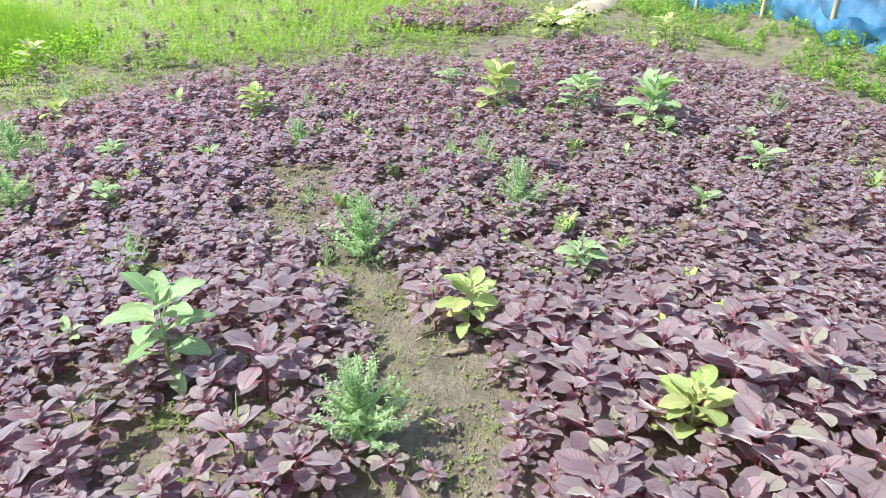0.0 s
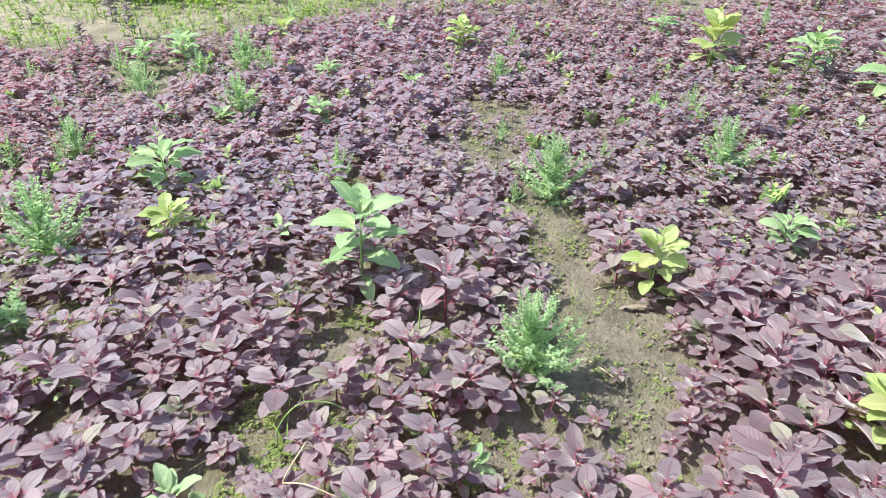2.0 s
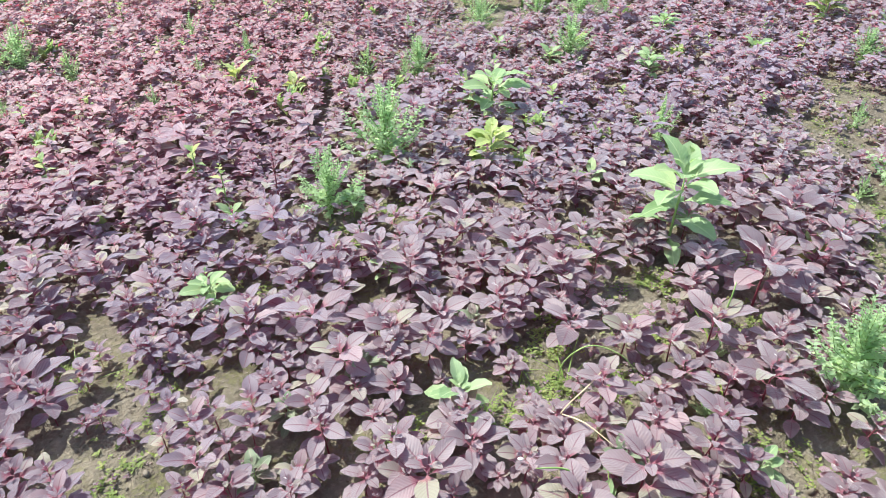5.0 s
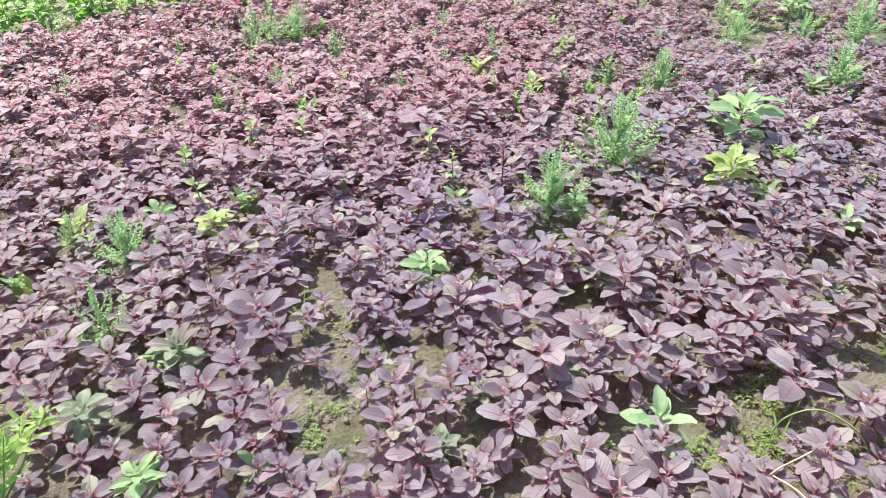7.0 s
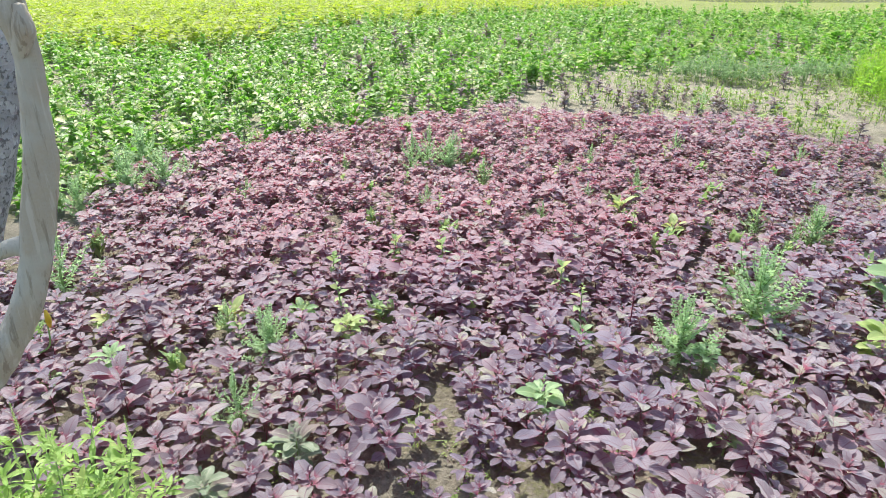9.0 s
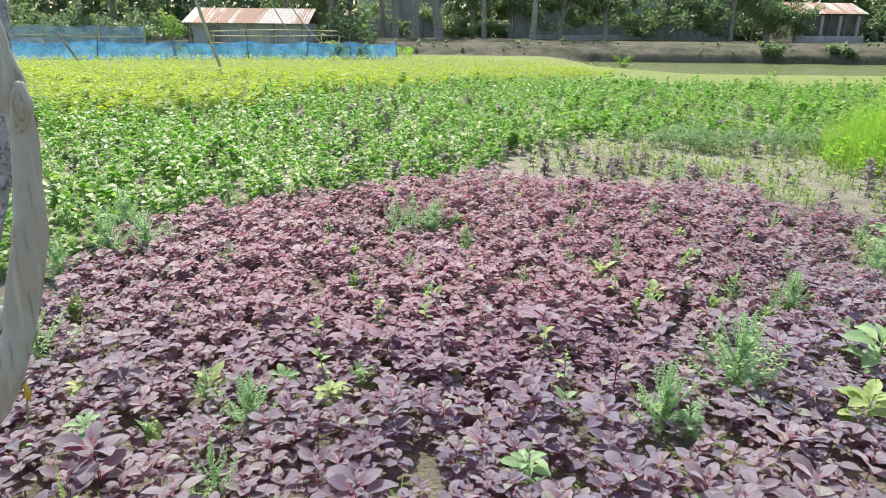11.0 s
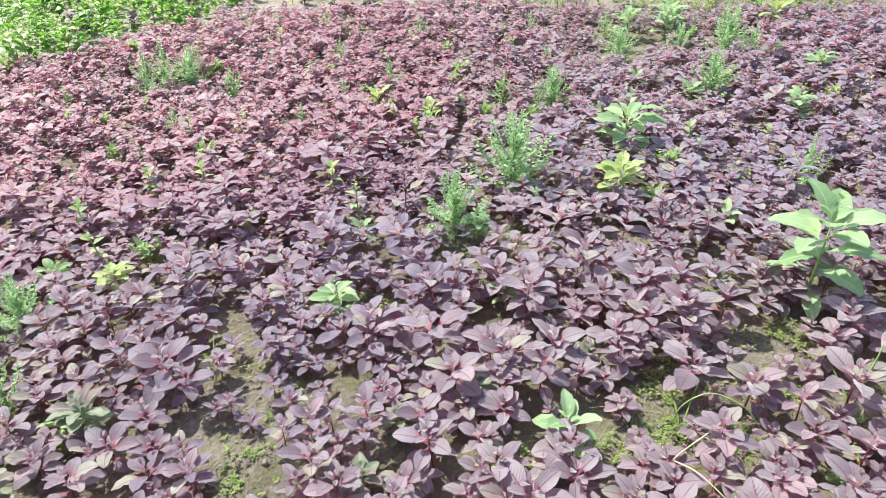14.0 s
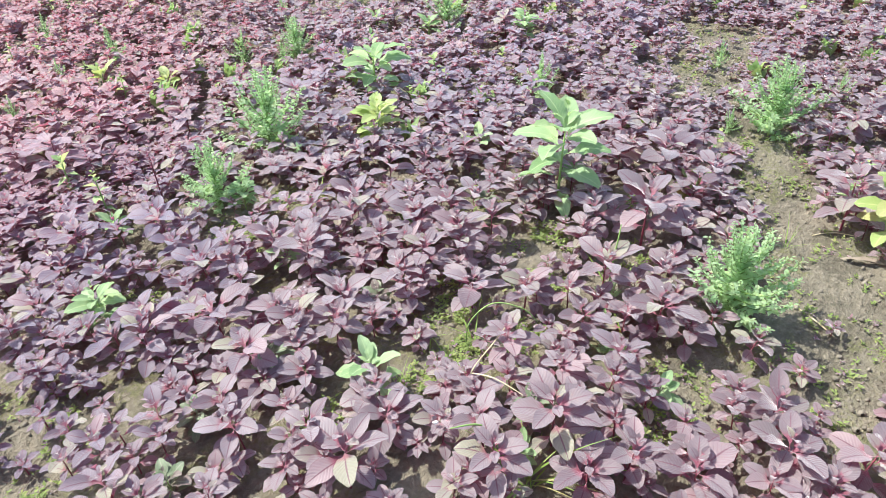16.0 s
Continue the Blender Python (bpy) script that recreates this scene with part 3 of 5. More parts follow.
def flat_plant(kind, leaves, stem_radius=0.0018, sides=3, heart=0):
    b = Bag()
    spots, stem = kind
    for i, (pattern, size, r, at) in enumerate(spots):
        v, q, uv = leaves[pattern]
        b.add(put_at(v, r, size, at), q, uv, 1 if i >= len(spots) - heart else 0)
    v, q = tube(stem, [stem_radius * 1.4, stem_radius, stem_radius * 0.6], sides, False)
    b.add(v, q, None, 1)
    return b.arrays()


def leaf_mesh(name, pattern, mat):
    v, q, uv = pattern
    return Bag().add(v, q, uv).mesh(name, [mat])


class PlantKind:
    """A plant with its stem and every leaf as parts; the first one is built, the rest are copies."""

    def __init__(self, name, kind, leaf_meshes, stem_mat, label, category, group, stem_radius=0.0026):
        self.made, self.args = None, (name, kind, leaf_meshes, stem_mat, label, category, group, stem_radius)

    def place(self, m):
        if self.made:
            return copy_thing(self.made, m @ Matrix.Scale(1 / self.first, 4))
        name, (spots, stem), meshes, stem_mat, label, category, group, r = self.args
        root = thing(name, label, category, group)
        v, q = tube(stem, [r * 1.4, r, r * 0.6], 6)
        part("stem", Bag().add(v, q).mesh("stem", [stem_mat]), root)
        for pattern, size, rot, at in spots:
            part("leaf", meshes[pattern], root, Matrix.LocRotScale(Vector(at), Matrix(rot.tolist()).to_quaternion(), Vector((size,) * 3)))
        root.matrix_basis = m
        self.made, self.first = root, m.to_scale().x
        return root


def spot(x, y, z=None, yaw=0.0, size=1.0, lean=0.0, lean_way=0.0):
    z = ground_z(x, y) if z is None else z
    tilt = Matrix.Rotation(lean, 4, Vector((math.cos(lean_way), math.sin(lean_way), 0)))
    return Matrix.Translation((x, y, z)) @ tilt @ Matrix.Rotation(yaw, 4, "Z") @ Matrix.Scale(size, 4)


# ---- plants that stand out in the bed ----
TAKEN = []


def branch_mesh(name, seed, length, count, leaf, mat, stem_mat, narrow=0.34):
    """A side shoot with many small leaves, crowded to its tip, growing along +y and up."""
    g = np.random.default_rng(seed)
    b = Bag()
    pts = [(0, 0, 0), (g.uniform(-.05, .05) * length, length * 0.38, length * 0.16), (g.uniform(-.05, .05) * length, length * 0.74, length * 0.40), (g.uniform(-.06, .06) * length, length * 0.98, length * 0.74)]
    v, q = tube(pts, [0.0016, 0.0013, 0.001, 0.0006], 4, False)
    b.add(v, q, None, 1)
    pat = light_leaf(narrow * 1.5, 0.2, 0.15, 0.5) if leaf < 0.04 else blade(1.0, narrow, 4, 3, 0.3, 0.2, 0.15, 0.9)
    for k in range(count):
        f = (k + 1) / count
        f = f ** 0.8
        i = min(2, int(f * 3))
        w = f * 3 - i
        at = np.array(pts[i]) * (1 - w) + np.array(pts[i + 1]) * w
        a = k * 2.4 + g.uniform(-.4, .4)
        s = leaf * (1.15 - 0.55 * f) * g.uniform(0.7, 1.2)
        r = turn(0, 0, a) @ turn(radians(g.uniform(-25, 55)), g.uniform(-.6, .6), 0)
        b.add(put_at(pat[0], r, s, at), pat[1], pat[2], 0)
    return b.mesh(name, [mat, stem_mat])


def bushy_kind(name, seed, height, shoots, meshes, stem_mat, label, category, group, spread=1.0):
    """An upright bushy weed: a main stem with leafy shoots all the way up."""
    g = np.random.default_rng(seed)
    root = thing(name, label, category, group)
    v, q = tube([(0, 0, -0.02), (0.01, 0, height * 0.5), (0, 0.01, height * 0.92)], [0.004, 0.003, 0.0012], 6)
    part("stem", Bag().add(v, q).mesh("stem", [stem_mat]), root)
    for k in range(shoots):
        f = k / (shoots - 1)
        a = k * 2.4 + g.uniform(-.3, .3)
        s = (1.05 - 0.40 * f) * g.uniform(0.65, 1.25)
        tilt = radians(g.uniform(-14, 14) + 46 * f ** 2)
        m = Matrix.LocRotScale(Vector((0, 0, height * (0.06 + 0.84 * f))), Euler((tilt, 0, a)), Vector((s * spread, s * spread, s)))
        tagged(part("shoot", meshes[k % len(meshes)], root, m), kind="stuff")
    return root


WEED_SHOOTS = [branch_mesh("goosefoot_shoot", 300 + i, 0.105, 46, 0.019, WEED_LEAF, GREEN_STEM) for i in range(4)]
WEED_ROOTS = [bushy_kind("goosefoot_weed", 320 + i, 0.17, n, WEED_SHOOTS, GREEN_STEM, lab, "weed", "goosefoot weeds in the bed", sp)
              for i, (n, sp, lab) in enumerate(((36, 1.15, "bushy blue-green goosefoot weed among red amaranth"),
                                                (20, 0.85, "slender blue-green goosefoot weed among red amaranth"),
                                                (48, 1.10, "dense bright-green goosefoot weed beside bare soil")))]
# place, height and shape of each
WEEDS = [(3.76, 4.19, 0.29, 0), (3.07, 3.47, 0.25, 0), (4.64, 2.39, 0.2, 0), (3.84, 0.53, 0.29, 0), (2.07, 3.79, 0.22, 0), (1.32, 2.77, 0.38, 0), (-0.8, 2.47, 0.25, 0), (-0.12, 5.34, 0.24, 0), (-2.42, 4.56, 0.27, 0),
         (-2.58, 4.17, 0.22, 0), (5.24, 5.14, 0.26, 1), (4.48, 3.05, 0.19, 1), (5.44, 2.71, 0.24, 1), (2.64, 2.25, 0.26, 1), (3.69, 1.83, 0.15, 1), (3.58, 1.14, 0.18, 1), (2.95, 1.36, 0.13, 1), (7.35, 0.99, 0.26, 1),
         (6.21, -1.14, 0.28, 1), (4.73, 0.99, 0.18, 1), (1.8, 5.7, 0.22, 1), (1.78, 3.93, 0.21, 1), (1.97, 3.79, 0.15, 1), (0.92, 2.52, 0.29, 0), (1.21, 4.54, 0.23, 1), (4.48, 0.9, 0.28, 1), (-0.79, 2.0, 0.3, 1),
         (-0.25, 4.27, 0.18, 1), (-1.99, 2.98, 0.36, 1), (-1.06, 2.67, 0.2, 1), (-0.43, 5.24, 0.32, 1), (-0.3, 5.3, 0.35, 1), (0.15, 4.94, 0.21, 1), (-0.95, 5.14, 0.17, 1), (0.85, 4.45, 0.15, 1), (-1.9, 5.57, 0.2, 1),
         (-2.12, 4.92, 0.21, 1), (3.85, 4.02, 0.24, 1), (3.27, 5.12, 0.23, 1), (3.08, 1.22, 0.33, 2), (1.84, 0.70, 0.35, 2), (2.63, 7.6, 0.25, 1), (1.6, 2.9, 0.13, 1), (1.5, 0.95, 0.1, 1), (1.43, 0.88, 0.09, 0),
         (1.0, 1.62, 0.08, 1), (1.62, 1.02, 0.1, 0), (-2.2, 4.7, 0.26, 0), (-2.6, 5.2, 0.3, 0), (2.95, 4.4, 0.2, 0), (3.2, 4.7, 0.22, 1), (3.5, 4.4, 0.18, 0), (4.1, 4.6, 0.2, 1), (5.6, 2.0, 0.15, 1),
         (5.0, 2.0, 0.14, 1), (6.7, 0.3, 0.18, 1), (1.0, 5.3, 0.2, 1), (0.5, 4.1, 0.14, 1), (2.4, 4.5, 0.16, 1), (2.7, 5.4, 0.2, 1), (-1.5, 4.4, 0.18, 1)]
started, first_size = set(), {}
for x, y, h, k in WEEDS:
    h *= 1 + 0.2 * smooth(math.hypot(x, y), 2.6, 4.0)
    m = spot(x, y, None, x * 7, h / 0.235, 0.06, y * 5)
    TAKEN.append((x, y, 0.30 * h))
    if k in started:
        copy_thing(WEED_ROOTS[k], m @ Matrix.Scale(1 / first_size[k], 4))
    else:
        WEED_ROOTS[k].matrix_basis = m
        started.add(k)
        first_size[k] = h / 0.235

NARROW = leaf_set(8, 5, 0.58, 0.24, 0.10, 0.30, 0.82, 0.06)
pale_meshes = [leaf_mesh("pale_leaf", p, PALE_LEAF) for p in NARROW]
lime_meshes = [leaf_mesh("lime_leaf", p, LIME_LEAF) for p in FINE]
grey_meshes = [leaf_mesh("grey_leaf", p, GREY_LEAF) for p in FINE]
TALL, MIDDLE, LOW = rosette(51, 17, 0.27, 0.120, 0.8, 1.25, 5, 2.0, 0.6), rosette(52, 19, 0.17, 0.092, 0.9, 1.25, 6, 1.3, 0.3), rosette(53, 8, 0.08, 0.068, 1.0, 0.6, 4)
ROUND = rosette(54, 20, 0.23, 0.135, 1.3, 1.1, 7, 1.0, 0.0, 20)
GREEN_KINDS = {}
for key, kind, meshes, lab in (
        ("tall", TALL, pale_meshes, "tall pale green amaranth with broad leaves above red plants"),
        ("mid", MIDDLE, pale_meshes, "pale green amaranth standing among red plants"),
        ("low", LOW, pale_meshes, "low light green seedling close to the soil"),
        ("lime", MIDDLE, lime_meshes, "yellow-green amaranth standing among red plants"),
        ("limelow", LOW, lime_meshes, "low yellow-green seedling among red plants"),
        ("limetall", TALL, lime_meshes, "tall yellow-green amaranth above red plants"),
        ("round", ROUND, pale_meshes, "compact pale green amaranth above red plants"),
        ("limeround", ROUND, lime_meshes, "compact yellow-green amaranth above red plants"),
        ("grey", MIDDLE, grey_meshes, "grey-green amaranth with broad dull leaves")):
    GREEN_KINDS[key] = PlantKind("green_amaranth", kind, meshes, GREEN_STEM, lab, "plant", "green amaranth in the bed", 0.004)
GREENS = [(1.95, 1.54, "tall", 1.25), (2.5, 0.51, "limetall", 0.85), (5.73, -0.15, "round", 1.39), (5.98, 1.15, "limeround", 1.33), (3.9, 3.46, "mid", 0.73), (3.24, 2.93, "mid", 0.66), (5.94, 0.42, "mid", 1.34),
          (6.63, 1.76, "mid", 0.9), (3.15, 0.12, "mid", 0.9), (3.64, 4.78, "mid", 0.98), (3.41, 4.99, "mid", 0.94), (2.04, 2.91, "mid", 1.19), (0.99, 2.42, "mid", 0.6), (0.3, 2.11, "mid", 0.73),
          (-1.38, 2.28, "mid", 0.66), (-1.58, 2.18, "mid", 0.44), (3.8, 4.92, "mid", 0.94), (5.17, 3.03, "lime", 1.07), (9.21, 1.15, "lime", 1.7), (9.61, 0.81, "lime", 1.3), (9.35, -0.3, "lime", 1.46),
          (2.13, -0.35, "lime", 1.15), (1.73, 2.46, "lime", 0.95), (-0.5, 2.6, "lime", 0.67), (-1.57, 2.61, "lime", 0.55), (4.1, 2.82, "low", 0.98), (5.3, 3.92, "low", 1.18), (5.47, -0.28, "low", 1.18),
          (4.89, -0.88, "low", 1.26), (5.48, -0.87, "low", 0.9), (4.9, -0.01, "low", 0.83), (4.07, -0.48, "low", 0.9), (2, 2.06, "low", 0.98), (2.89, 3.47, "low", 0.83), (5.58, 1.42, "low", 0.83),
          (5.63, 0.88, "low", 0.83), (-0.74, 2.77, "low", 0.9), (0.52, 2.62, "low", 0.83), (0.79, 1.24, "low", 1.18), (0.91, 1.94, "low", 0.9), (0.43, 1.9, "low", 0.62), (-0.29, 1.36, "low", 0.7),
          (2.74, 3.85, "low", 0.77), (4.68, 4.7, "limelow", 1.33), (1.27, 3.86, "limelow", 0.86), (-1.04, 2.72, "limelow", 1.02), (1, 4.11, "limelow", 1.02), (-0.53, 1.81, "grey", 0.71), (0.6, 1.48, "grey", 0.55),
          (-0.77, 1.61, "grey", 0.67), (6.11, 6.36, "limetall", 0.89), (-0.58, 1.36, "mid", 0.58), (0.92, 0.78, "low", 0.72), (1.37, 0.66, "low", 0.76), (2.05, -0.1, "grey", 0.51), (1.7, 1.7, "grey", 0.42),
          (-0.61, 1.86, "low", 0.72), (0.35, 1.45, "grey", 0.47), (1.02, 1.52, "grey", 0.51), (2.3, 0.25, "grey", 0.59), (1.05, 0.85, "grey", 0.51), (0.2, 1.3, "grey", 0.51)]
for x, y, k, s in GREENS:
    s *= 1 + (0.0 if k[-5:] == "round" else 0.3) * smooth(math.hypot(x, y), 2.6, 4.0)
    TAKEN.append((x, y, 0.05 * s if k[-3:] == "low" else 0.11 * s if k[-5:] == "round" else 0.045 * s))
    GREEN_KINDS[k].place(spot(x, y, None, x * 9 + y * 4, s))

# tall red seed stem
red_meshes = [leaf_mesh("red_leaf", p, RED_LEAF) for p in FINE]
spire = PlantKind("amaranth_spire", rosette(77, 26, 0.30, 0.026, 1.6, 1.0, 5), red_meshes, RED_STEM, "thin crimson amaranth gone to seed", "plant", "", 0.003)
for x, y in ((0.73, 2.62), (4.11, -1.24)):
    spire.place(spot(x, y, None, x))
    TAKEN.append((x, y, 0.03))


# ---- the bed of red amaranth ----
RED_THINGS = [PlantKind("amaranth_plant", k, red_meshes, RED_STEM, "red amaranth plant with purple leaves and crimson heart", "plant", "red amaranth plants in the bed") for k in RED_KINDS]
BIG_RED = [(1.95, 1.13, 1.45, 2), (1.25, 1.31, 1.15, 3), (2.55, 0.66, 1.35, 4), (1.60, 0.82, 1.2, 6), (1.98, 0.44, 0.5, 5), (1.72, 0.42, 0.8, 5), (1.62, 0.32, 0.55, 5),
           (1.63, 1.06, 1.2, 2), (1.16, 0.42, 1.15, 3), (1.35, 0.30, 1.05, 2), (1.75, -0.10, 1.6, 3), (1.55, -0.35, 1.7, 6), (2.0, -0.55, 1.5, 2), (2.35, 0.12, 1.5, 3),
           (3.05, 0.95, 0.9, 4), (0.55, 1.02, 1.2, 6), (1.42, 1.55, 1.1, 2), (0.02, 1.76, 0.7, 1)]
for x, y, s, k in BIG_RED:
    TAKEN.append((x, y, 0.05 * s))
    RED_THINGS[k].place(spot(x, y, None, x * 5 + y * 11, s))

near_flat = [flat_plant(k, COARSE) for k in RED_KINDS]
far_flat = [flat_plant(k, FAR) for k in FAR_KINDS]
lite_flat = [flat_plant(k, LITE) for k in FAR_KINDS]
red_stuff = Bag()
STEP = 0.096
spots_red = []
for iy in range(int(-2.8 / STEP), int(8.0 / STEP)):
    for ix in range(int(-2.7 / STEP), int(10.2 / STEP)):
        x = (ix + 0.5 * (iy % 2)) * STEP + rng.uniform(-0.040, 0.040)
        y = iy * STEP + rng.uniform(-0.040, 0.040)
        wob = 0.30 * noise.noise((x * 1.3, y * 1.3, 11)) + 0.30 * noise.noise((x * 6, y * 6, 12))
        luck, yaw, kind = rng.uniform(), rng.uniform(0, 6.28), int(rng.integers(0, 8))
        s = rng.uniform(0.66, 1.16) * (1.32 if rng.uniform() < 0.1 else 1.0)
        if not inside(x + wob, y + wob, BED):
            continue
        b = bare(x, y)
        if b > 1.0 and luck > 0.05 or b > 0.75 and luck < 0.35:
            continue
        if any((x - tx) ** 2 + (y - ty) ** 2 < r * r for tx, ty, r in TAKEN):
            continue
        patchy = noise.noise((x * 0.8, y * 0.8, 20))
        if luck < 0.10 + 0.12 * smooth(math.hypot(x, y), 3.2, 1.6) + 0.25 * max(0, patchy - 0.1) + 0.10 * smooth(x, 4.5, 8.0):
            continue
        s *= 1 + 0.22 * noise.noise((x * 0.7, y * 0.7, 30))
        s *= 1 + 0.28 * smooth(math.hypot(x - 1.9, y + 0.7), 1.5, 0.3) + 0.12 * smooth(x, 3.0, 8.0)
        s *= (1.0 if b < 0.5 else 0.75) * (0.84 + 0.12 * smooth(math.hypot(x, y), 1.2, 2.2) - 0.06 * smooth(math.hypot(x, y), 2.6, 4.0))
        spots_red.append((math.hypot(x - 0.15, y), x, y, s, yaw, kind))
spots_red.sort()
for i, (d, x, y, s, yaw, kind) in enumerate(spots_red):
    lean, way = 0.12 * math.sin(i * 1.7), i * 0.9
    if i < 240:
        RED_THINGS[kind].place(spot(x, y, None, yaw, s, lean, way))
        continue
    v, q, uv, mi = near_flat[kind] if d < 2.6 else far_flat[kind] if d < 3.7 else lite_flat[kind]
    r = turn(lean * math.cos(way), lean * math.sin(way), yaw)
    red_stuff.add(put_at(v, r, s, (x, y, ground_z(x, y))), q, uv, mi)
# small bed of red plants beyond the path
for i in range(300):
    x, y = rng.uniform(9.9, 12.2), rng.uniform(1.9, 4.0)
    v, q, uv, mi = lite_flat[int(rng.integers(0, 8))]
    red_stuff.add(put_at(v, turn(0, 0, i), rng.uniform(0.9, 1.5), (x, y, ground_z(x, y))), q, uv, mi)
# smaller plants under the others
for i in range(5200):
    x, y = rng.uniform(-2.4, 6.5), rng.uniform(-1.5, 6.5)
    k, yaw, s = (5, 1, 0)[i % 3], rng.uniform(0, 6.28), rng.uniform(0.5, 0.95)
    if not inside(x, y, BED) or bare(x, y) > 0.72 or math.hypot(x, y) < 2.8 and i % 5 < 3:
        continue
    v, q, uv, mi = far_flat[k] if math.hypot(x, y) < 2.4 else lite_flat[k]
    red_stuff.add(put_at(v, turn(0, 0, yaw), s, (x, y, ground_z(x, y))), q, uv, mi)
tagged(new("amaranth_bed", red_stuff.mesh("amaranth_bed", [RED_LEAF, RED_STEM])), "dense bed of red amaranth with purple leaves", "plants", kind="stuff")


# dull purple plants run to seed among the other crops
STRAY_KINDS = [flat_plant(rosette(150 + i, n, h, 0.092, 0.9, 1.25, 6, 1.0, -0.1, 26), LITE, 0.004) for i, (n, h) in enumerate(((18, 0.26), (14, 0.18), (20, 0.34), (12, 0.14)))]
stray_stuff = Bag()
for i in range(290):
    x, y = (rng.uniform(-7, 14), rng.uniform(5.0, 15)) if i < 190 else (rng.uniform(6, 12.5), rng.uniform(3.2, 8.5)) if i < 230 else (rng.uniform(-0.5, 3.2), rng.uniform(6.9, 9.0))
    if inside(x, y, BED):
        continue
    v, q, uv, mi = STRAY_KINDS[int(rng.integers(0, 4)) if i < 190 else 1 + 2 * (i % 2)]
    stray_stuff.add(put_at(v, turn(0, 0, i), rng.uniform(0.6, 1.15), (x, y, ground_z(x, y))), q, uv, mi)
tagged(new("stray_amaranth", stray_stuff.mesh("stray_amaranth", [DUSK_LEAF, DUSK_LEAF])), "dull purple-brown amaranth scattered through the green crops", "plants", kind="stuff")


# ---- other crops ----
def crop(name, label, poly, step, kinds, leaves, mats, jitter, size, seed, skip=0.06, tall=None, keep=None):
    g = np.random.default_rng(seed)
    flats = [flat_plant(k, leaves, 0.003) for k in kinds]
    b = Bag()
    xs, ys = [p[0] for p in poly], [p[1] for p in poly]
    y = min(ys)
    while y < max(ys):
        gap = step * (1 + max(0.0, y - 8) * 0.04)
        x = min(xs)
        while x < max(xs):
            px, py = x + g.uniform(-jitter, jitter) * gap, y + g.uniform(-jitter, jitter) * gap
            k, yaw, s, luck = int(g.integers(0, len(flats))), g.uniform(0, 6.28), g.uniform(*size), g.uniform()
            x += gap
            w = 0.5 * noise.noise((px * 0.6, py * 0.6, seed))
            if luck < skip or not inside(px + w, py + w, poly) or keep and not keep(px, py):
                continue
            s *= (1 + 0.3 * noise.noise((px * 0.5, py * 0.5, seed + 1))) * (gap / step) ** 0.3
            if tall:
                s *= tall(px, py)
            v, q, uv, mi = flats[k]
            b.add(put_at(v, turn(g.uniform(-.12, .12), g.uniform(-.12, .12), yaw), s, (px, py, ground_z(px, py))), q, uv, mi)
        y += gap
    return tagged(new(name, b.mesh(name, mats)), label, "plants", kind="stuff")


CROP_POLY = [(-2.3, 4.6), (-2.2, 5.6), (-1.3, 6.3), (-0.4, 6.9), (0.2, 7.5), (0.7, 8.3), (1.1, 9.3), (1.8, 9.9), (3.5, 10.4), (5.4, 10.3), (6.5, 11), (16, 15.5),
             (15, 18.5), (9, 20), (5, 22), (0, 20.5), (-3, 18), (-5, 13.6), (-8, 13), (-16, 13), (-12, 6.5), (-5, 4.2), (-3.2, 3.9)]
FAR_POLY = [(-18, 11.5), (-9, 11.8), (-6, 11.4), (-4, 12.5), (-2.2, 16.5), (0.3, 19.6), (4.0, 22), (6, 24), (5, 33), (1, 39), (-4, 39), (-12, 37.5), (-24, 31.5), (-30, 24)]
HERB_POLY = [(4.75, 8.1), (5.0, 7.3), (5.8, 6.55), (7.0, 5.2), (9.1, 3.1), (10.0, 2.6), (13, 3.2), (15.5, 6), (15, 9.5), (12, 11.5), (6, 10.6)]
crop("green_crop", "glossy dark green leafy crop standing in full sun", CROP_POLY, 0.165,
     [rosette(200 + i, 13, h, 0.076, 1.0, 1.2, 5, 1.1, 0.0, 26) for i, h in enumerate((0.14, 0.20, 0.27, 0.17))], [round_leaf(0.74, 0.25, 0.2), round_leaf(0.64, 0.35, 0.3), round_leaf(0.80, 0.2, 0.35), round_leaf(0.70, 0.3, 0.1)], [CROP_LEAF, GREEN_STEM], 0.6, (0.55, 1.45), 31, 0.08, None,
     lambda x, y: noise.noise((x * 1.7, y * 1.7, 71)) > -0.5)
crop("yellow_green_crop", "yellow-green leafy crop reaching to the blue net", FAR_POLY, 0.20,
     [rosette(220 + i, 9, h, 0.125, 1.0, 0.8, 3) for i, h in enumerate((0.24, 0.34, 0.42))], [light_leaf(0.74, 0.2, 0.15, 0.5)] * 4, [FAR_LEAF, GREEN_STEM], 0.45, (0.8, 1.2), 33, 0.05,
     lambda x, y: 1 - 0.5 * smooth(y, 15, 31))


def herb_kind(seed, stems, height, leaf, spread, each=5):
    """A tuft of thin upright stems with short feathery leaves, as leaf spots for the crop maker."""
    g = np.random.default_rng(seed)
    out = []
    for k in range(stems):
        a, tip = g.uniform(0, 6.28), radians(g.uniform(2, 24))
        foot = (g.uniform(-spread, spread), g.uniform(-spread, spread), 0)
        h = height * g.uniform(0.7, 1.1)
        r = turn(0, 0, a) @ turn(radians(90) - tip, 0, 0)
        out.append((0, h, r, foot))
        for j in range(each):
            f = g.uniform(0.3, 0.95)
            at = np.array(foot) + r @ np.array((0, h * f, 0))
            out.append((1, leaf * g.uniform(0.6, 1.2), turn(0, 0, g.uniform(0, 6.28)) @ turn(radians(g.uniform(10, 65)), 0, 0), tuple(at)))
    return out, [(0, 0, -0.02), (0, 0, height * 0.3), (0, 0, height * 0.6)]


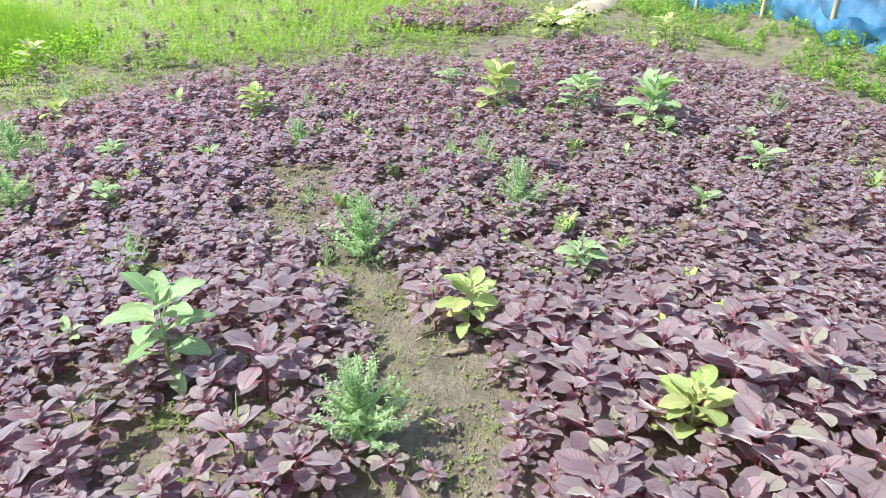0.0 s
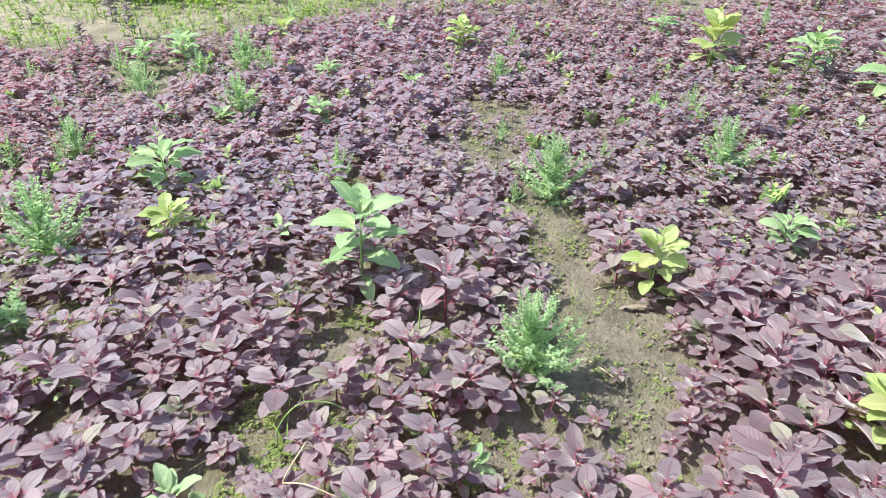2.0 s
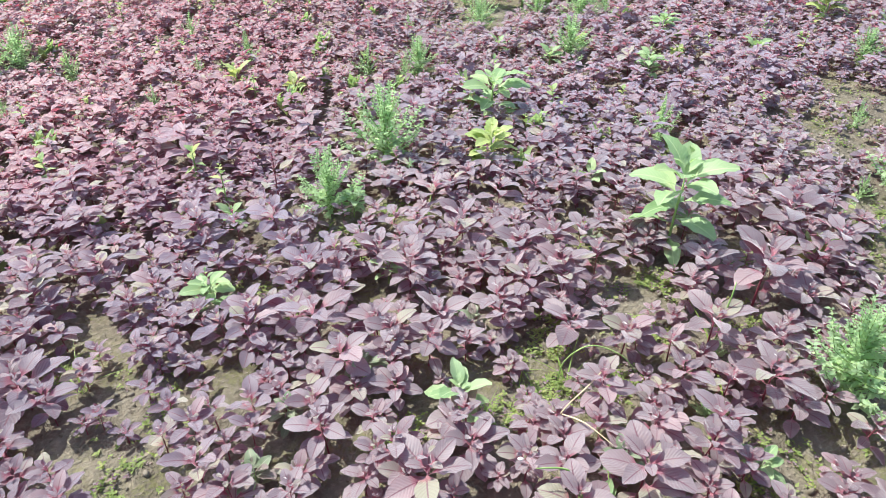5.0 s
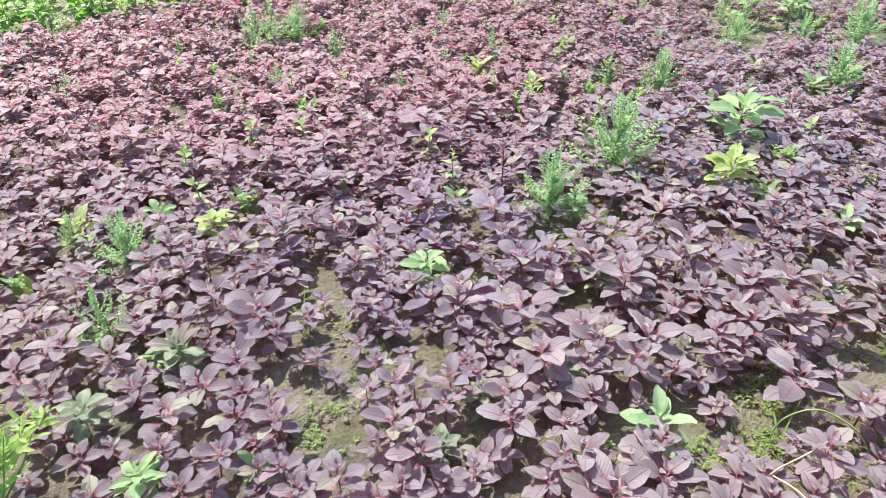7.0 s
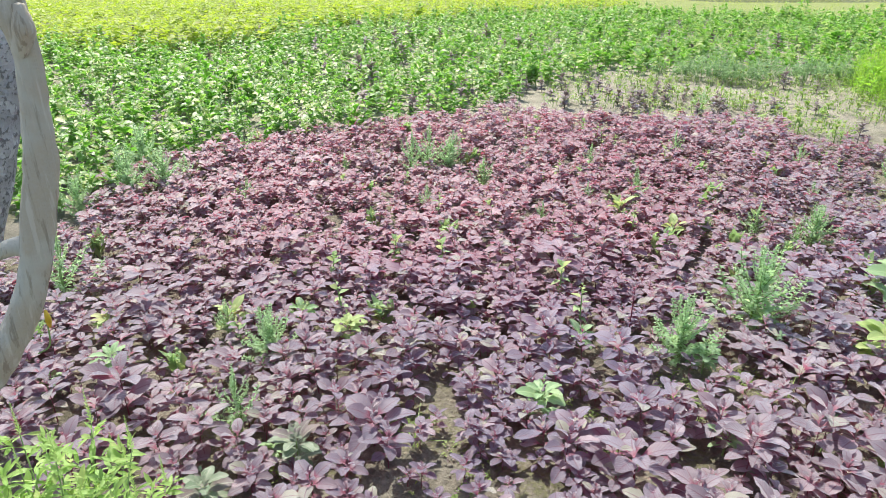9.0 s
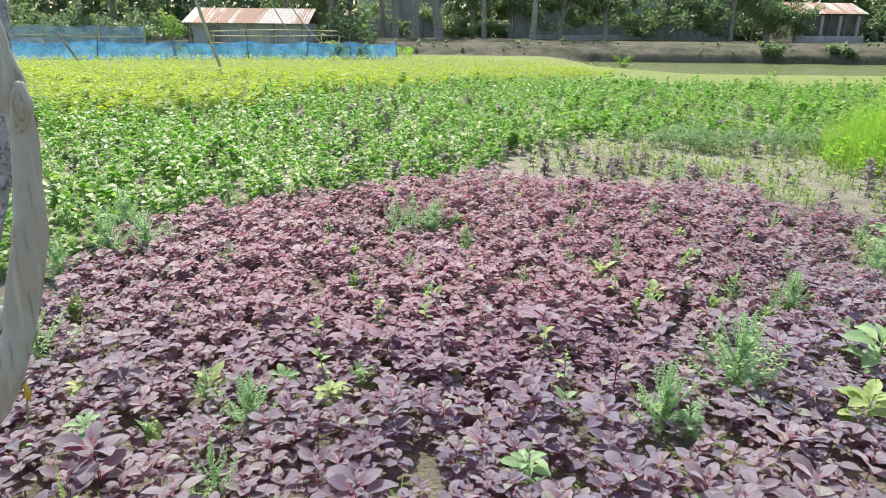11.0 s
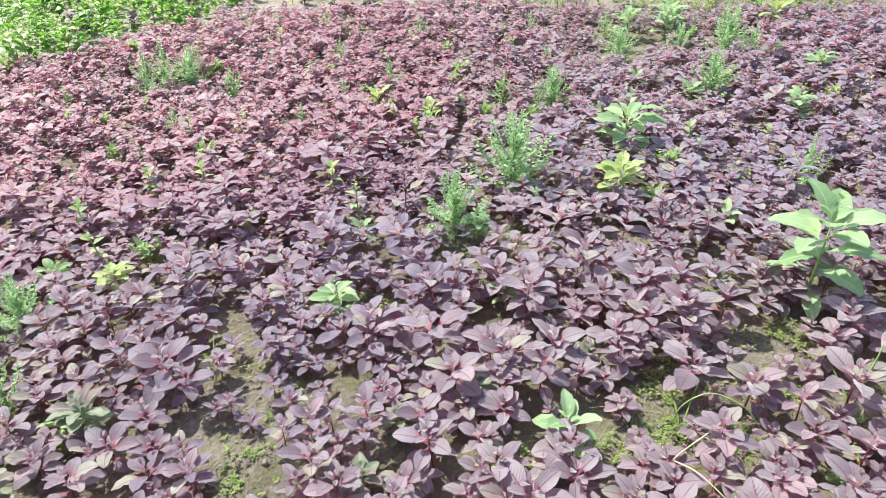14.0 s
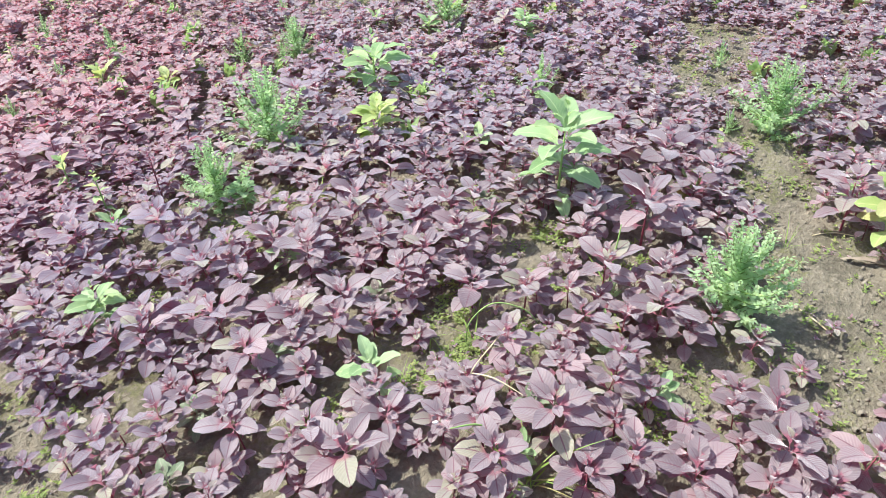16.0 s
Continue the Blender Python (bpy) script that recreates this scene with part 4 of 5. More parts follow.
THREAD = [sliver(0.0045), light_leaf(0.34, 0.2, 0.2)]


TALL_HERB = [(4.7, 8.2), (4.95, 7.3), (5.6, 6.75), (7.2, 6.9), (8.6, 7.6), (8.8, 9.6), (6.0, 10.7), (5.0, 9.5)]


def herb_height(x, y):
    return 0.62 + 0.3 * noise.noise((x * 0.9, y * 0.9, 17))


crop("herb_patch", "bright green feathery herb crop, tall and fine-stemmed", HERB_POLY, 0.160, [herb_kind(240 + i, 8, 0.30, 0.068, 0.09, 4) for i in range(4)],
     THREAD, [HERB_LEAF, GREEN_STEM], 0.5, (0.8, 1.2), 37, 0.04, herb_height)


def clump_height(x, y):
    edge = min(seg_dist(x, y, TALL_HERB[i], TALL_HERB[(i + 1) % len(TALL_HERB)]) for i in range(len(TALL_HERB)))
    return (0.42 + 0.58 * smooth(edge, 0.0, 0.8)) * (1 + 0.35 * noise.noise((x * 1.6, y * 1.6, 19)))


crop("tall_herb_clump", "tall yellow-green feathery herb clump at the field corner", TALL_HERB, 0.14, [herb_kind(250 + i, 9, 0.80, 0.045, 0.09, 13) for i in range(4)],
     THREAD, [HERB_LEAF, GREEN_STEM], 0.6, (0.7, 1.15), 38, 0.04, clump_height)
SKIRT = [(4.45, 8.4), (4.7, 7.1), (5.5, 6.45), (7.4, 6.6), (8.2, 7.4), (6.2, 7.3), (5.3, 7.9), (5.1, 9.2)]
crop("herb_skirt", "low leafy green weeds round the feathery herb clump", SKIRT, 0.14, [rosette(255, 12, 0.24, 0.06, 1.5, 1.2, 4, 1.1, 0.0, 30), rosette(256, 11, 0.15, 0.05, 1.3, 1.1, 4, 1.1, 0.0, 30)],
     LITE, [HERB_LEAF, GREEN_STEM], 0.6, (0.6, 1.5), 40, 0.12)
crop("herb_weeds", "broad-leaved light green weeds among the feathery herbs", HERB_POLY, 0.26, [rosette(246, 12, 0.16, 0.042, 0.9, 1.1, 4), rosette(247, 11, 0.12, 0.036, 0.8, 1.0, 4)],
     LITE, [BUSH_LEAF, GREEN_STEM], 0.6, (0.8, 1.6), 39, 0.2)


def open_strip(x, y):
    return not inside(x, y, BED) and not inside(x, y, CROP_POLY) and noise.noise((x * 1.4, y * 1.4, 50)) > -0.25


crop("bed_sprigs", "small light green weed sprigs peeping through the red plants", BED, 0.30, [rosette(291, 8, 0.13, 0.042, 0.7, 0.9, 4, 1.1, 0.0, 24), rosette(292, 7, 0.16, 0.036, 0.8, 1.0, 4, 1.1, 0.0, 24), herb_kind(293, 5, 0.15, 0.034, 0.03, 7)],
     [light_leaf(0.5, 0.2, 0.15), light_leaf(0.62, 0.2, 0.2), LITE[0], LITE[1]], [SPRIG_LEAF, GREEN_STEM], 0.7, (0.7, 1.25), 44, 0.45, None, lambda x, y: math.hypot(x, y) > 2.3 and bare(x, y) < 0.95 and noise.noise((x * 0.9, y * 0.9, 51)) > -0.15)
STRIP = [(1.0, 7.3), (3.0, 7.0), (3.4, 6.0), (4.6, 5.2), (6.7, 4.0), (8.2, 2.0), (10, 0.8), (8.8, -0.5), (12, -1.0), (15, 0.6), (13, 3.6), (10, 2.7), (9, 3.2), (7, 5.3), (5.8, 6.7),
         (4.6, 7.2), (5.4, 10.2), (2, 9.8), (1, 9.2)]
crop("sparse_weeds", "sparse low weeds and grass on the open soil strip", STRIP, 0.125, [herb_kind(260, 6, 0.11, 0.038, 0.07, 5), rosette(261, 10, 0.05, 0.038, 0.8, 0.9, 3, 1.1, 0.0, 30), herb_kind(262, 7, 0.05, 0.028, 0.09, 5), rosette(263, 12, 0.11, 0.032, 1.3, 1.1, 4, 1.1, 0.0, 30)],
     [THREAD[0], THREAD[1], LITE[0], LITE[1]], [GRASS_LEAF, GREEN_STEM], 0.6, (0.6, 1.7), 41, 0.16, None, open_strip)
FRINGE = [(2.6, 9.7), (3.2, 9.4), (4.2, 9.5), (4.9, 9.1), (5.6, 9.2), (6.0, 10.2), (4.6, 10.6), (3.4, 10.4)]
crop("goosefoot_fringe", "grey-green goosefoot weeds along the crop's edge", FRINGE, 0.17, [herb_kind(265, 9, 0.30, 0.05, 0.09, 12), herb_kind(266, 9, 0.18, 0.05, 0.10, 12)], THREAD, [FRINGE_LEAF, GREEN_STEM], 0.7, (0.6, 1.4), 43, 0.15)
MOUND = [(7.2, -2.0), (8.6, -1.5), (9.6, -1.0), (11, -0.6), (13, 0.4), (15.5, 0.2), (15.2, -0.8), (11.6, -2.2), (8.6, -3.0), (6.6, -2.8)]
crop("mound_weeds", "tangled green weeds and grass on the fence mound", MOUND, 0.105, [herb_kind(270, 8, 0.16, 0.05, 0.06), rosette(271, 9, 0.12, 0.05, 1.0, 0.9, 3), herb_kind(272, 12, 0.10, 0.02, 0.07)],
     THREAD + LITE[2:], [SHRUB_LEAF, GREEN_STEM], 0.6, (0.7, 1.5), 45, 0.08, None, lambda x, y: noise.noise((x * 1.5, y * 1.5, 60)) > -0.25)
NETSIDE = [(-26, 36.5), (-18, 38.5), (-12, 40), (-7, 41), (-2, 41.5), (-2, 47.5), (-9, 46), (-18, 46), (-26, 42)]
crop("tall_grass", "tall light green grass behind the blue net", NETSIDE, 0.30, [herb_kind(284, 9, 0.42, 0.10, 0.16, 4)], [sliver(0.012), THREAD[1]], [HERB_LEAF, GREEN_STEM], 0.6, (0.6, 1.3), 49, 0.15)
SCRUB = [(-4, 48.4), (60, 48.2), (60, 52.5), (-4, 52.0)]
crop("bank_scrub", "dark scrub and creepers on the earth bank", SCRUB, 0.42, [rosette(286, 16, 0.30, 0.20, 0.6, 1.1, 4, 1.0, 0.0, 40), rosette(287, 14, 0.18, 0.16, 0.5, 1.1, 4, 1.0, 0.0, 40)], LITE, [TREE_LEAF, GREEN_STEM], 0.7, (0.4, 1.0), 53, 0.2, None,
     lambda x, y: noise.noise((x * 0.22, y * 0.5, 81)) > 0.02)
BANKSIDE = [(4, 33), (5, 23), (9, 20.5), (15, 18.8), (40, 20), (40, 35), (12, 35.5), (6, 40), (2, 41)]
crop("bank_grass", "short yellow-green grass on the pond's edge", BANKSIDE, 0.34, [herb_kind(280, 8, 0.09, 0.03, 0.14, 1)], THREAD, [FAR_LEAF, GREEN_STEM], 0.6, (0.7, 1.3), 47, 0.1)


# ---- near left: crooked stems and the spiny bush ----
def stem_mesh(name, pts, radii, mat, sides=14, ridges=0.0, rough=0.0, per=6):
    """A crooked stem: a tube with lengthwise ridges, swellings and uneven skin."""
    pts = [Vector(p) for p in pts]
    fine, rad = [], []
    for i in range(len(pts) - 1):
        a, b, c, d = pts[max(0, i - 1)], pts[i], pts[i + 1], pts[min(len(pts) - 1, i + 2)]
        for k in range(per):
            f = k / per
            fine.append(0.5 * ((2 * b) + (c - a) * f + (2 * a - 5 * b + 4 * c - d) * f * f + (3 * b - a - 3 * c + d) * f ** 3))
            rad.append(radii[i] * (1 - f) + radii[i + 1] * f)
    fine.append(pts[-1])
    rad.append(radii[-1])
    v, q = tube(fine, rad, sides)
    for i in range(len(fine)):
        for k in range(sides):
            p = Vector(v[i * sides + k])
            out = p - fine[i]
            w = 1 + ridges * math.sin(k / sides * 6.283 * 3 + i * 0.06) + rough * noise.noise(p * 28) + rough * 0.6 * noise.noise(p * 75)
            v[i * sides + k] = fine[i] + out * w
    return Bag().add(v, q).mesh(name, [mat])


STEM = [(-1.025, 0.815, -0.050), (-1.001, 0.851, 0.350), (-0.942, 0.910, 0.533), (-0.873, 0.978, 0.771), (-0.835, 1.016, 0.866), (-0.794, 1.052, 0.935), (-0.760, 1.079, 1.000), (-0.729, 1.103, 1.088),
        (-0.708, 1.119, 1.186), (-0.690, 1.133, 1.272), (-0.683, 1.140, 1.355), (-0.678, 1.145, 1.435), (-0.683, 1.144, 1.496), (-0.698, 1.147, 1.557), (-0.728, 1.148, 1.723), (-0.763, 1.160, 2.021)]
STEM_R = [0.032, 0.030, 0.028, 0.026, 0.025, 0.025, 0.025, 0.024, 0.026, 0.024, 0.020, 0.018, 0.022, 0.022, 0.021, 0.018]
crooked = thing("crooked_branch", "bare crooked grey-brown branch with cracked ridged bark", "branch")
part("stem", stem_mesh("stem", STEM, STEM_R, STEM_BARK, 30, 0.15, 0.12), crooked)
part("stub", stem_mesh("stub", [(-0.716, 1.113, 1.120), (-0.752, 1.097, 1.124), (-0.776, 1.089, 1.116)], [0.022, 0.016, 0.012], STEM_BARK, 10, 0.0, 0.15), crooked)
part("knot", stem_mesh("knot", [(-0.680, 1.130, 1.438), (-0.660, 1.125, 1.473), (-0.664, 1.130, 1.509)], [0.012, 0.016, 0.009], STEM_BARK, 10, 0.1, 0.25), crooked)
part("bud", stem_mesh("bud", [(-0.716, 1.083, 0.979), (-0.711, 1.077, 0.997), (-0.712, 1.077, 1.015)], [0.003, 0.0055, 0.002], YELLOW, 8), crooked, label="small yellow bud")
part("tendril", stem_mesh("tendril", [(-0.746, 1.077, 0.926), (-0.721, 1.077, 0.944), (-0.716, 1.079, 0.983)], [0.0016, 0.0016, 0.0014], GREEN_STEM, 6), crooked, label="thin green tendril")
trunk = thing("leaning_tree", "leaning grey tree trunk with pale lichen flecks", "tree trunk")
part("bole", stem_mesh("bole", [(-1.359, 1.096, -0.050), (-1.289, 1.189, 0.350), (-1.230, 1.277, 0.562), (-1.154, 1.342, 0.827), (-1.101, 1.386, 0.974), (-1.061, 1.414, 1.098), (-1.022, 1.442, 1.254), (-0.990, 1.464, 1.404),
                                (-0.979, 1.477, 1.545), (-0.973, 1.493, 1.779), (-0.996, 1.505, 2.072)], [0.10, 0.093, 0.077, 0.068, 0.070, 0.075, 0.08, 0.08, 0.08, 0.077, 0.072], GREY_BARK, 20, 0.03, 0.08), trunk)
SPINE = [branch_mesh("leafy_twig", 400 + i, 0.13, 15, 0.078, BUSH_LEAF, GREEN_STEM, 0.32) for i in range(4)]


def spike_mesh():
    """A seed spike: a tapering column of tiny bracts."""
    b = Bag()
    pat = blade(1.0, 0.5, 3, 3, 0.3, 0.1, 0.0)
    for k in range(60):
        f = k / 60
        r = turn(0, 0, k * 2.4) @ turn(radians(35 + 20 * f), 0, 0)
        b.add(put_at(pat[0], r, 0.011 * (1.1 - 0.7 * f), (0, 0, 0.11 * f)), pat[1], pat[2])
    return b.mesh("seed_spike", [BUSH_LEAF])


SPIKE = spike_mesh()
bush = thing("spiny_amaranth_bush", "light green leafy bush with upright seed spikes", "bush", m=spot(-1.04, 1.33, None, 0.0, 0.96))
for k in range(17):
    a, d = k * 2.4, 0.05 + 0.19 * math.sqrt(k / 17)
    px, py, h = d * math.cos(a), d * math.sin(a) * 0.8, 0.52 * (1.0 - 0.35 * (k / 17)) * (0.9 + 0.2 * math.sin(k * 5))
    tip = (px * 1.35, py * 1.35, h)
    v, q = tube([(px * 0.4, py * 0.4, -0.02), (px, py, h * 0.5), tip], [0.004, 0.003, 0.0015], 6)
    stalk = part("stalk", Bag().add(v, q).mesh("stalk", [GREEN_STEM]), bush)
    tagged(part("seed_spike", SPIKE, stalk, Matrix.Translation(tip)), kind="stuff")
    for j in range(4):
        f = 0.3 + 0.2 * j
        at = (px * (0.4 + 0.95 * f), py * (0.4 + 0.95 * f), h * f)
        tagged(part("twig", SPINE[(j + k) % 4], stalk, Matrix.LocRotScale(Vector(at), Euler((0.2, 0, k + j * 2.4)), Vector((1.0 - 0.12 * j,) * 3))), kind="stuff")


# ---- small things on the soil ----
def clods():
    b = Bag()
    g = np.random.default_rng(91)
    pat = []
    for i in range(5):
        v, q = tube([(0, 0, -0.9), (0, 0, -0.4), (0, 0, 0.35), (0, 0, 0.8)], [0.5, 1.0, 0.9, 0.4], 6)
        v = v * (1 + 0.25 * g.uniform(-1, 1, (len(v), 1)))
        pat.append((v, q))
    for i in range(11000):
        x, y = g.uniform(-0.4, 4.2), g.uniform(0.1, 2.8)
        if bare(x, y) < 0.85:
            continue
        s = 0.0020 + 0.010 * g.uniform() ** 4
        v, q = pat[int(g.integers(0, 5))]
        b.add(put_at(v * (1, 1, 0.7), turn(g.uniform(0, 6), g.uniform(0, 6), g.uniform(0, 6)), s, (x, y, ground_z(x, y) + s * 0.3)), q)
    return tagged(new("soil_clods", b.mesh("soil_clods", [CLOD])), "loose crumbs and clods of dry soil", "soil", kind="stuff")


clods()


def seedlings():
    """Tiny weeds, moss leaves and red seedlings over the bare soil."""
    b = Bag()
    g = np.random.default_rng(93)
    pat = light_leaf(0.6, 0.2, 0.15)
    gaps = BARE + [(*PATH_LINE[k], 0.16) for k in range(len(PATH_LINE))]
    for i in range(7600):
        cx, cy, r = gaps[i % len(gaps)]
        x, y = cx + g.normal(0, 0.85 * r), cy + g.normal(0, 0.85 * r)
        e = bare(x, y)
        if e < 0.4 or g.uniform() * 0.05 > r or noise.noise((x * 7, y * 7, 70)) < -0.12 + 0.3 * smooth(e, 1.1, 1.5):
            continue
        z = ground_z(x, y)
        mat = 0 if g.uniform() < 0.8 else 1
        for k in range(int(g.integers(3, 7))):
            r = turn(0, 0, k * 2.4 + i) @ turn(radians(g.uniform(0, 50)), 0, 0)
            b.add(put_at(pat[0], r, g.uniform(0.006, 0.017), (x, y, z + g.uniform(0, 0.014))), pat[1], pat[2], mat)
    return tagged(new("seedlings", b.mesh("seedlings", [MOSS_LEAF, RED_LEAF])), "tiny weed seedlings and moss on bare soil", "plants", kind="stuff")


seedlings()
GRASS_BLADES = [leaf_mesh("grass_leaf", blade(1.0, 0.022 + 0.008 * i, 9, 3, 0.4, 0.35 + 0.5 * i, 0.0, 0.6), GRASS_LEAF) for i in range(3)]


def grass_tuft(x, y, n, length, seed, label="green grass tuft in a gap between plants"):
    g = np.random.default_rng(seed)
    root = thing("grass_tuft", label, "grass", "grass tufts in the bed", spot(x, y))
    for k in range(n):
        e = Euler((radians(g.uniform(35, 80)), 0, g.uniform(0, 6.28)))
        part("blade", GRASS_BLADES[int(g.integers(0, 3))], root, Matrix.LocRotScale(Vector((g.uniform(-.012, .012), g.uniform(-.012, .012), -0.003)), e, Vector((length * g.uniform(0.5, 1.1),) * 3)))


for i, (x, y, n, length) in enumerate(((1.15, 1.19, 8, 0.15), (0.9, 0.72, 14, 0.2), (1.65, 1.05, 4, 0.26), (0.84, 1.18, 7, 0.12), (0.94, 1.09, 12, 0.12), (-0.15, 1.92, 12, 0.13), (2.66, 0.39, 7, 0.2),
                                       (2.03, 0.28, 14, 0.08), (2.88, -0.58, 10, 0.16), (1.27, 2.24, 12, 0.12), (5.37, 0.61, 9, 0.2), (2.3, 0.75, 8, 0.14), (1.05, 1.3, 9, 0.1), (2.75, 1.0, 5, 0.1))):
    grass_tuft(x, y, n, length, 500 + i)


def stalk_thing(name, label, category, pts, r, mat):
    ob = new(name, stem_mesh(name, pts, [r] * (len(pts) - 1) + [r * 0.5], mat, 6))
    return tagged(ob, label, category)


def on_soil(x, y, up=0.003):
    return (x, y, ground_z(x, y) + up)


stalk_thing("straw", "short pale straw lying on the bare soil", "straw", [on_soil(2.03, 0.58), on_soil(2.0, 0.5, 0.006), on_soil(1.98, 0.43)], 0.003, DRY_STEM)
stalk_thing("straw", "thin dry stalk bent over the soil", "straw", [on_soil(2.45, 0.72), on_soil(2.5, 0.66, 0.01), on_soil(2.58, 0.55)], 0.002, DRY_STEM)
stalk_thing("arched_stalk", "thin pale grass stalk arching over the leaves", "grass", [(1.12, 1.2, -0.01), (1.13, 1.19, 0.10), (1.2, 1.16, 0.155), (1.27, 1.1, 0.13), (1.3, 1.06, 0.08)], 0.0022, GREEN_STEM)
stalk_thing("arched_stalk", "thin pale grass stalk arching over the leaves", "grass", [(0.93, 1.04, -0.01), (1.0, 1.04, 0.10), (1.1, 1.05, 0.14), (1.18, 1.08, 0.13)], 0.0022, DRY_STEM)
stalk_thing("green_stalk", "upright green stalk between red leaves", "grass", [(1.65, 1.05, -0.01), (1.655, 1.05, 0.12), (1.67, 1.05, 0.22), (1.69, 1.06, 0.26)], 0.0028, GREEN_STEM)
stalk_thing("green_stalk", "upright green stalk between red leaves", "grass", [(0.88, 0.80, -0.01), (0.87, 0.81, 0.12), (0.83, 0.83, 0.20), (0.76, 0.86, 0.22)], 0.003, GREEN_STEM)
stalk_thing("straw", "pale broken straw caught on red leaves", "straw", [(0.98, 1.02, 0.12), (1.0, 0.95, 0.14), (1.02, 0.86, 0.13)], 0.002, DRY_STEM)

dead = thing("dead_leaf", "pale dried leaf with two black holes", "leaf", m=Matrix.Translation((1.63, 1.86, 0.055)) @ Euler((radians(38), 0.15, 2.2)).to_matrix().to_4x4())
part("dry_blade", leaf_mesh("dry_blade", blade(0.085, 0.06, 8, 5, 0.5, 0.3, 0.0, 0.7, 0.1), DRYLEAF), dead)
withered = thing("dead_leaf", "long withered leaf lying on bare soil", "leaf", m=Matrix.Translation((2.42, 0.47, ground_z(2.42, 0.47) + 0.012)) @ Euler((0.0, 0.2, 0.5)).to_matrix().to_4x4())
part("dry_blade", leaf_mesh("dry_blade", blade(0.13, 0.035, 8, 5, 0.5, 0.05, 0.0, 0.7, 0.1), WOOD), withered)
for dx, dy in ((-0.007, 0.036), (0.008, 0.045)):
    part("hole", stem_mesh("hole", [(dx, dy, 0.001), (dx, dy, 0.004), (dx, dy, 0.0065)], [0.005, 0.005, 0.0035], BLACK, 8), dead, label="black hole")
v, q = tube([(0, 0, 0), (0, 0, 0.004), (0, 0, 0.006)], [0.003, 0.008, 0.009], 10)
petal = new("white_flower", Bag().add(v, q).mesh("white_flower", [WHITE]))
petal.matrix_basis = Matrix.Translation((0.78, 0.94, 0.145)) @ Euler((-0.5, 0.3, 0)).to_matrix().to_4x4()
tagged(petal, "tiny white flower lying on red leaves", "flower")


# ---- blue sheet fence by the mound ----
def sheet_mesh(name, line, top, mat, cell=0.12, sag=0.06, fold=0.06, low=0.0, seed=3):
    """An upright plastic sheet hung along a line of points, creased and sagging between its posts."""
    pts = []
    for i in range(len(line) - 1):
        a, b = Vector(line[i]), Vector(line[i + 1])
        n = max(2, int((b - a).length / cell))
        pts += [(a.lerp(b, k / n), k / n, (b - a).normalized()) for k in range(n)]
    pts.append((Vector(line[-1]), 1.0, (Vector(line[-1]) - Vector(line[-2])).normalized()))
    rows = max(3, int(top / cell))
    v, q = [], []
    for r in range(rows + 1):
        for p, f, w in pts:
            h = (top - sag * math.sin(math.pi * f) - 0.03 * noise.noise((p.x * 3, p.y * 3, seed))) * r / rows
            off = fold * (noise.noise((p.x * 2.2, p.y * 2.2, r * 0.35 + seed)) + 0.5 * noise.noise((p.x * 6, p.y * 6, r * 0.9 + seed))) * (1.2 - 0.7 * r / rows)
            v.append((p.x - w.y * off, p.y + w.x * off, ground_z(p.x, p.y) + low + h))
    n = len(pts)
    for r in range(rows):
        for i in range(n - 1):
            q.append((r * n + i, r * n + i + 1, (r + 1) * n + i + 1, (r + 1) * n + i))
    return Bag().add(v, q).mesh(name, [mat])


def post_mesh(name, h, r, mat, lean=(0.0, 0.0), seed=1):
    g = np.random.default_rng(seed)
    pts = [(lean[0] * f + g.uniform(-.01, .01), lean[1] * f + g.uniform(-.01, .01), -0.08 + (h + 0.08) * f) for f in np.linspace(0, 1, 6)]
    return stem_mesh(name, pts, [r * (1 + 0.12 * (i % 2)) for i in range(6)], mat, 8, 0.0, 0.08, 3)


LINE_A = [(16.5, 0.6), (14.4, -0.15), (12.3, -0.85), (11.2, -1.68), (9.7, -2.25), (8.2, -2.75), (6.4, -3.5)]
fence = thing("sheet_fence", "blue plastic sheet fence on rough bamboo posts", "fence")
part("sheet", sheet_mesh("sheet", LINE_A, 1.25, BLUE_SHEET, 0.10, 0.10, 0.10), fence)
for i, (x, y) in enumerate(LINE_A):
    part("post", post_mesh("post", 1.45, 0.024, BAMBOO, (0.05 * math.sin(i * 3), 0.06 * math.cos(i)), 600 + i), fence, Matrix.Translation((x - 0.05, y + 0.07, ground_z(x, y))))
part("loose_fold", sheet_mesh("loose_fold", [(9.6, -2.05), (9.0, -2.2), (8.3, -2.45), (7.6, -2.7)], 0.32, BLUE_SHEET, 0.07, 0.05, 0.22, 0.0, 9), fence, label="crumpled loose blue sheet")


def sack():
    b = Bag()
    n, mm = 26, 12
    v, q = [], []
    for j in range(mm + 1):
        for i in range(n + 1):
            f, w = i / n, j / mm - 0.5
            x, y = 10.9 + 2.6 * f, 1.45 - 0.75 * f
            x, y = x + w * 0.20, y + w * 0.5
            v.append((x, y, ground_z(x, y) + 0.05 + 0.13 * (0.25 - w * w) * 4 * (0.4 + f) + 0.06 * noise.noise((x * 3, y * 3, 2))))
    for j in range(mm):
        for i in range(n):
            k = j * (n + 1) + i
            q.append((k, k + 1, k + n + 2, k + n + 1))
    return tagged(new("ground_sheet", b.add(v, q).mesh("ground_sheet", [CLOTH])), "crumpled pale sacking sheet lying on the ground", "sheet")


sack()

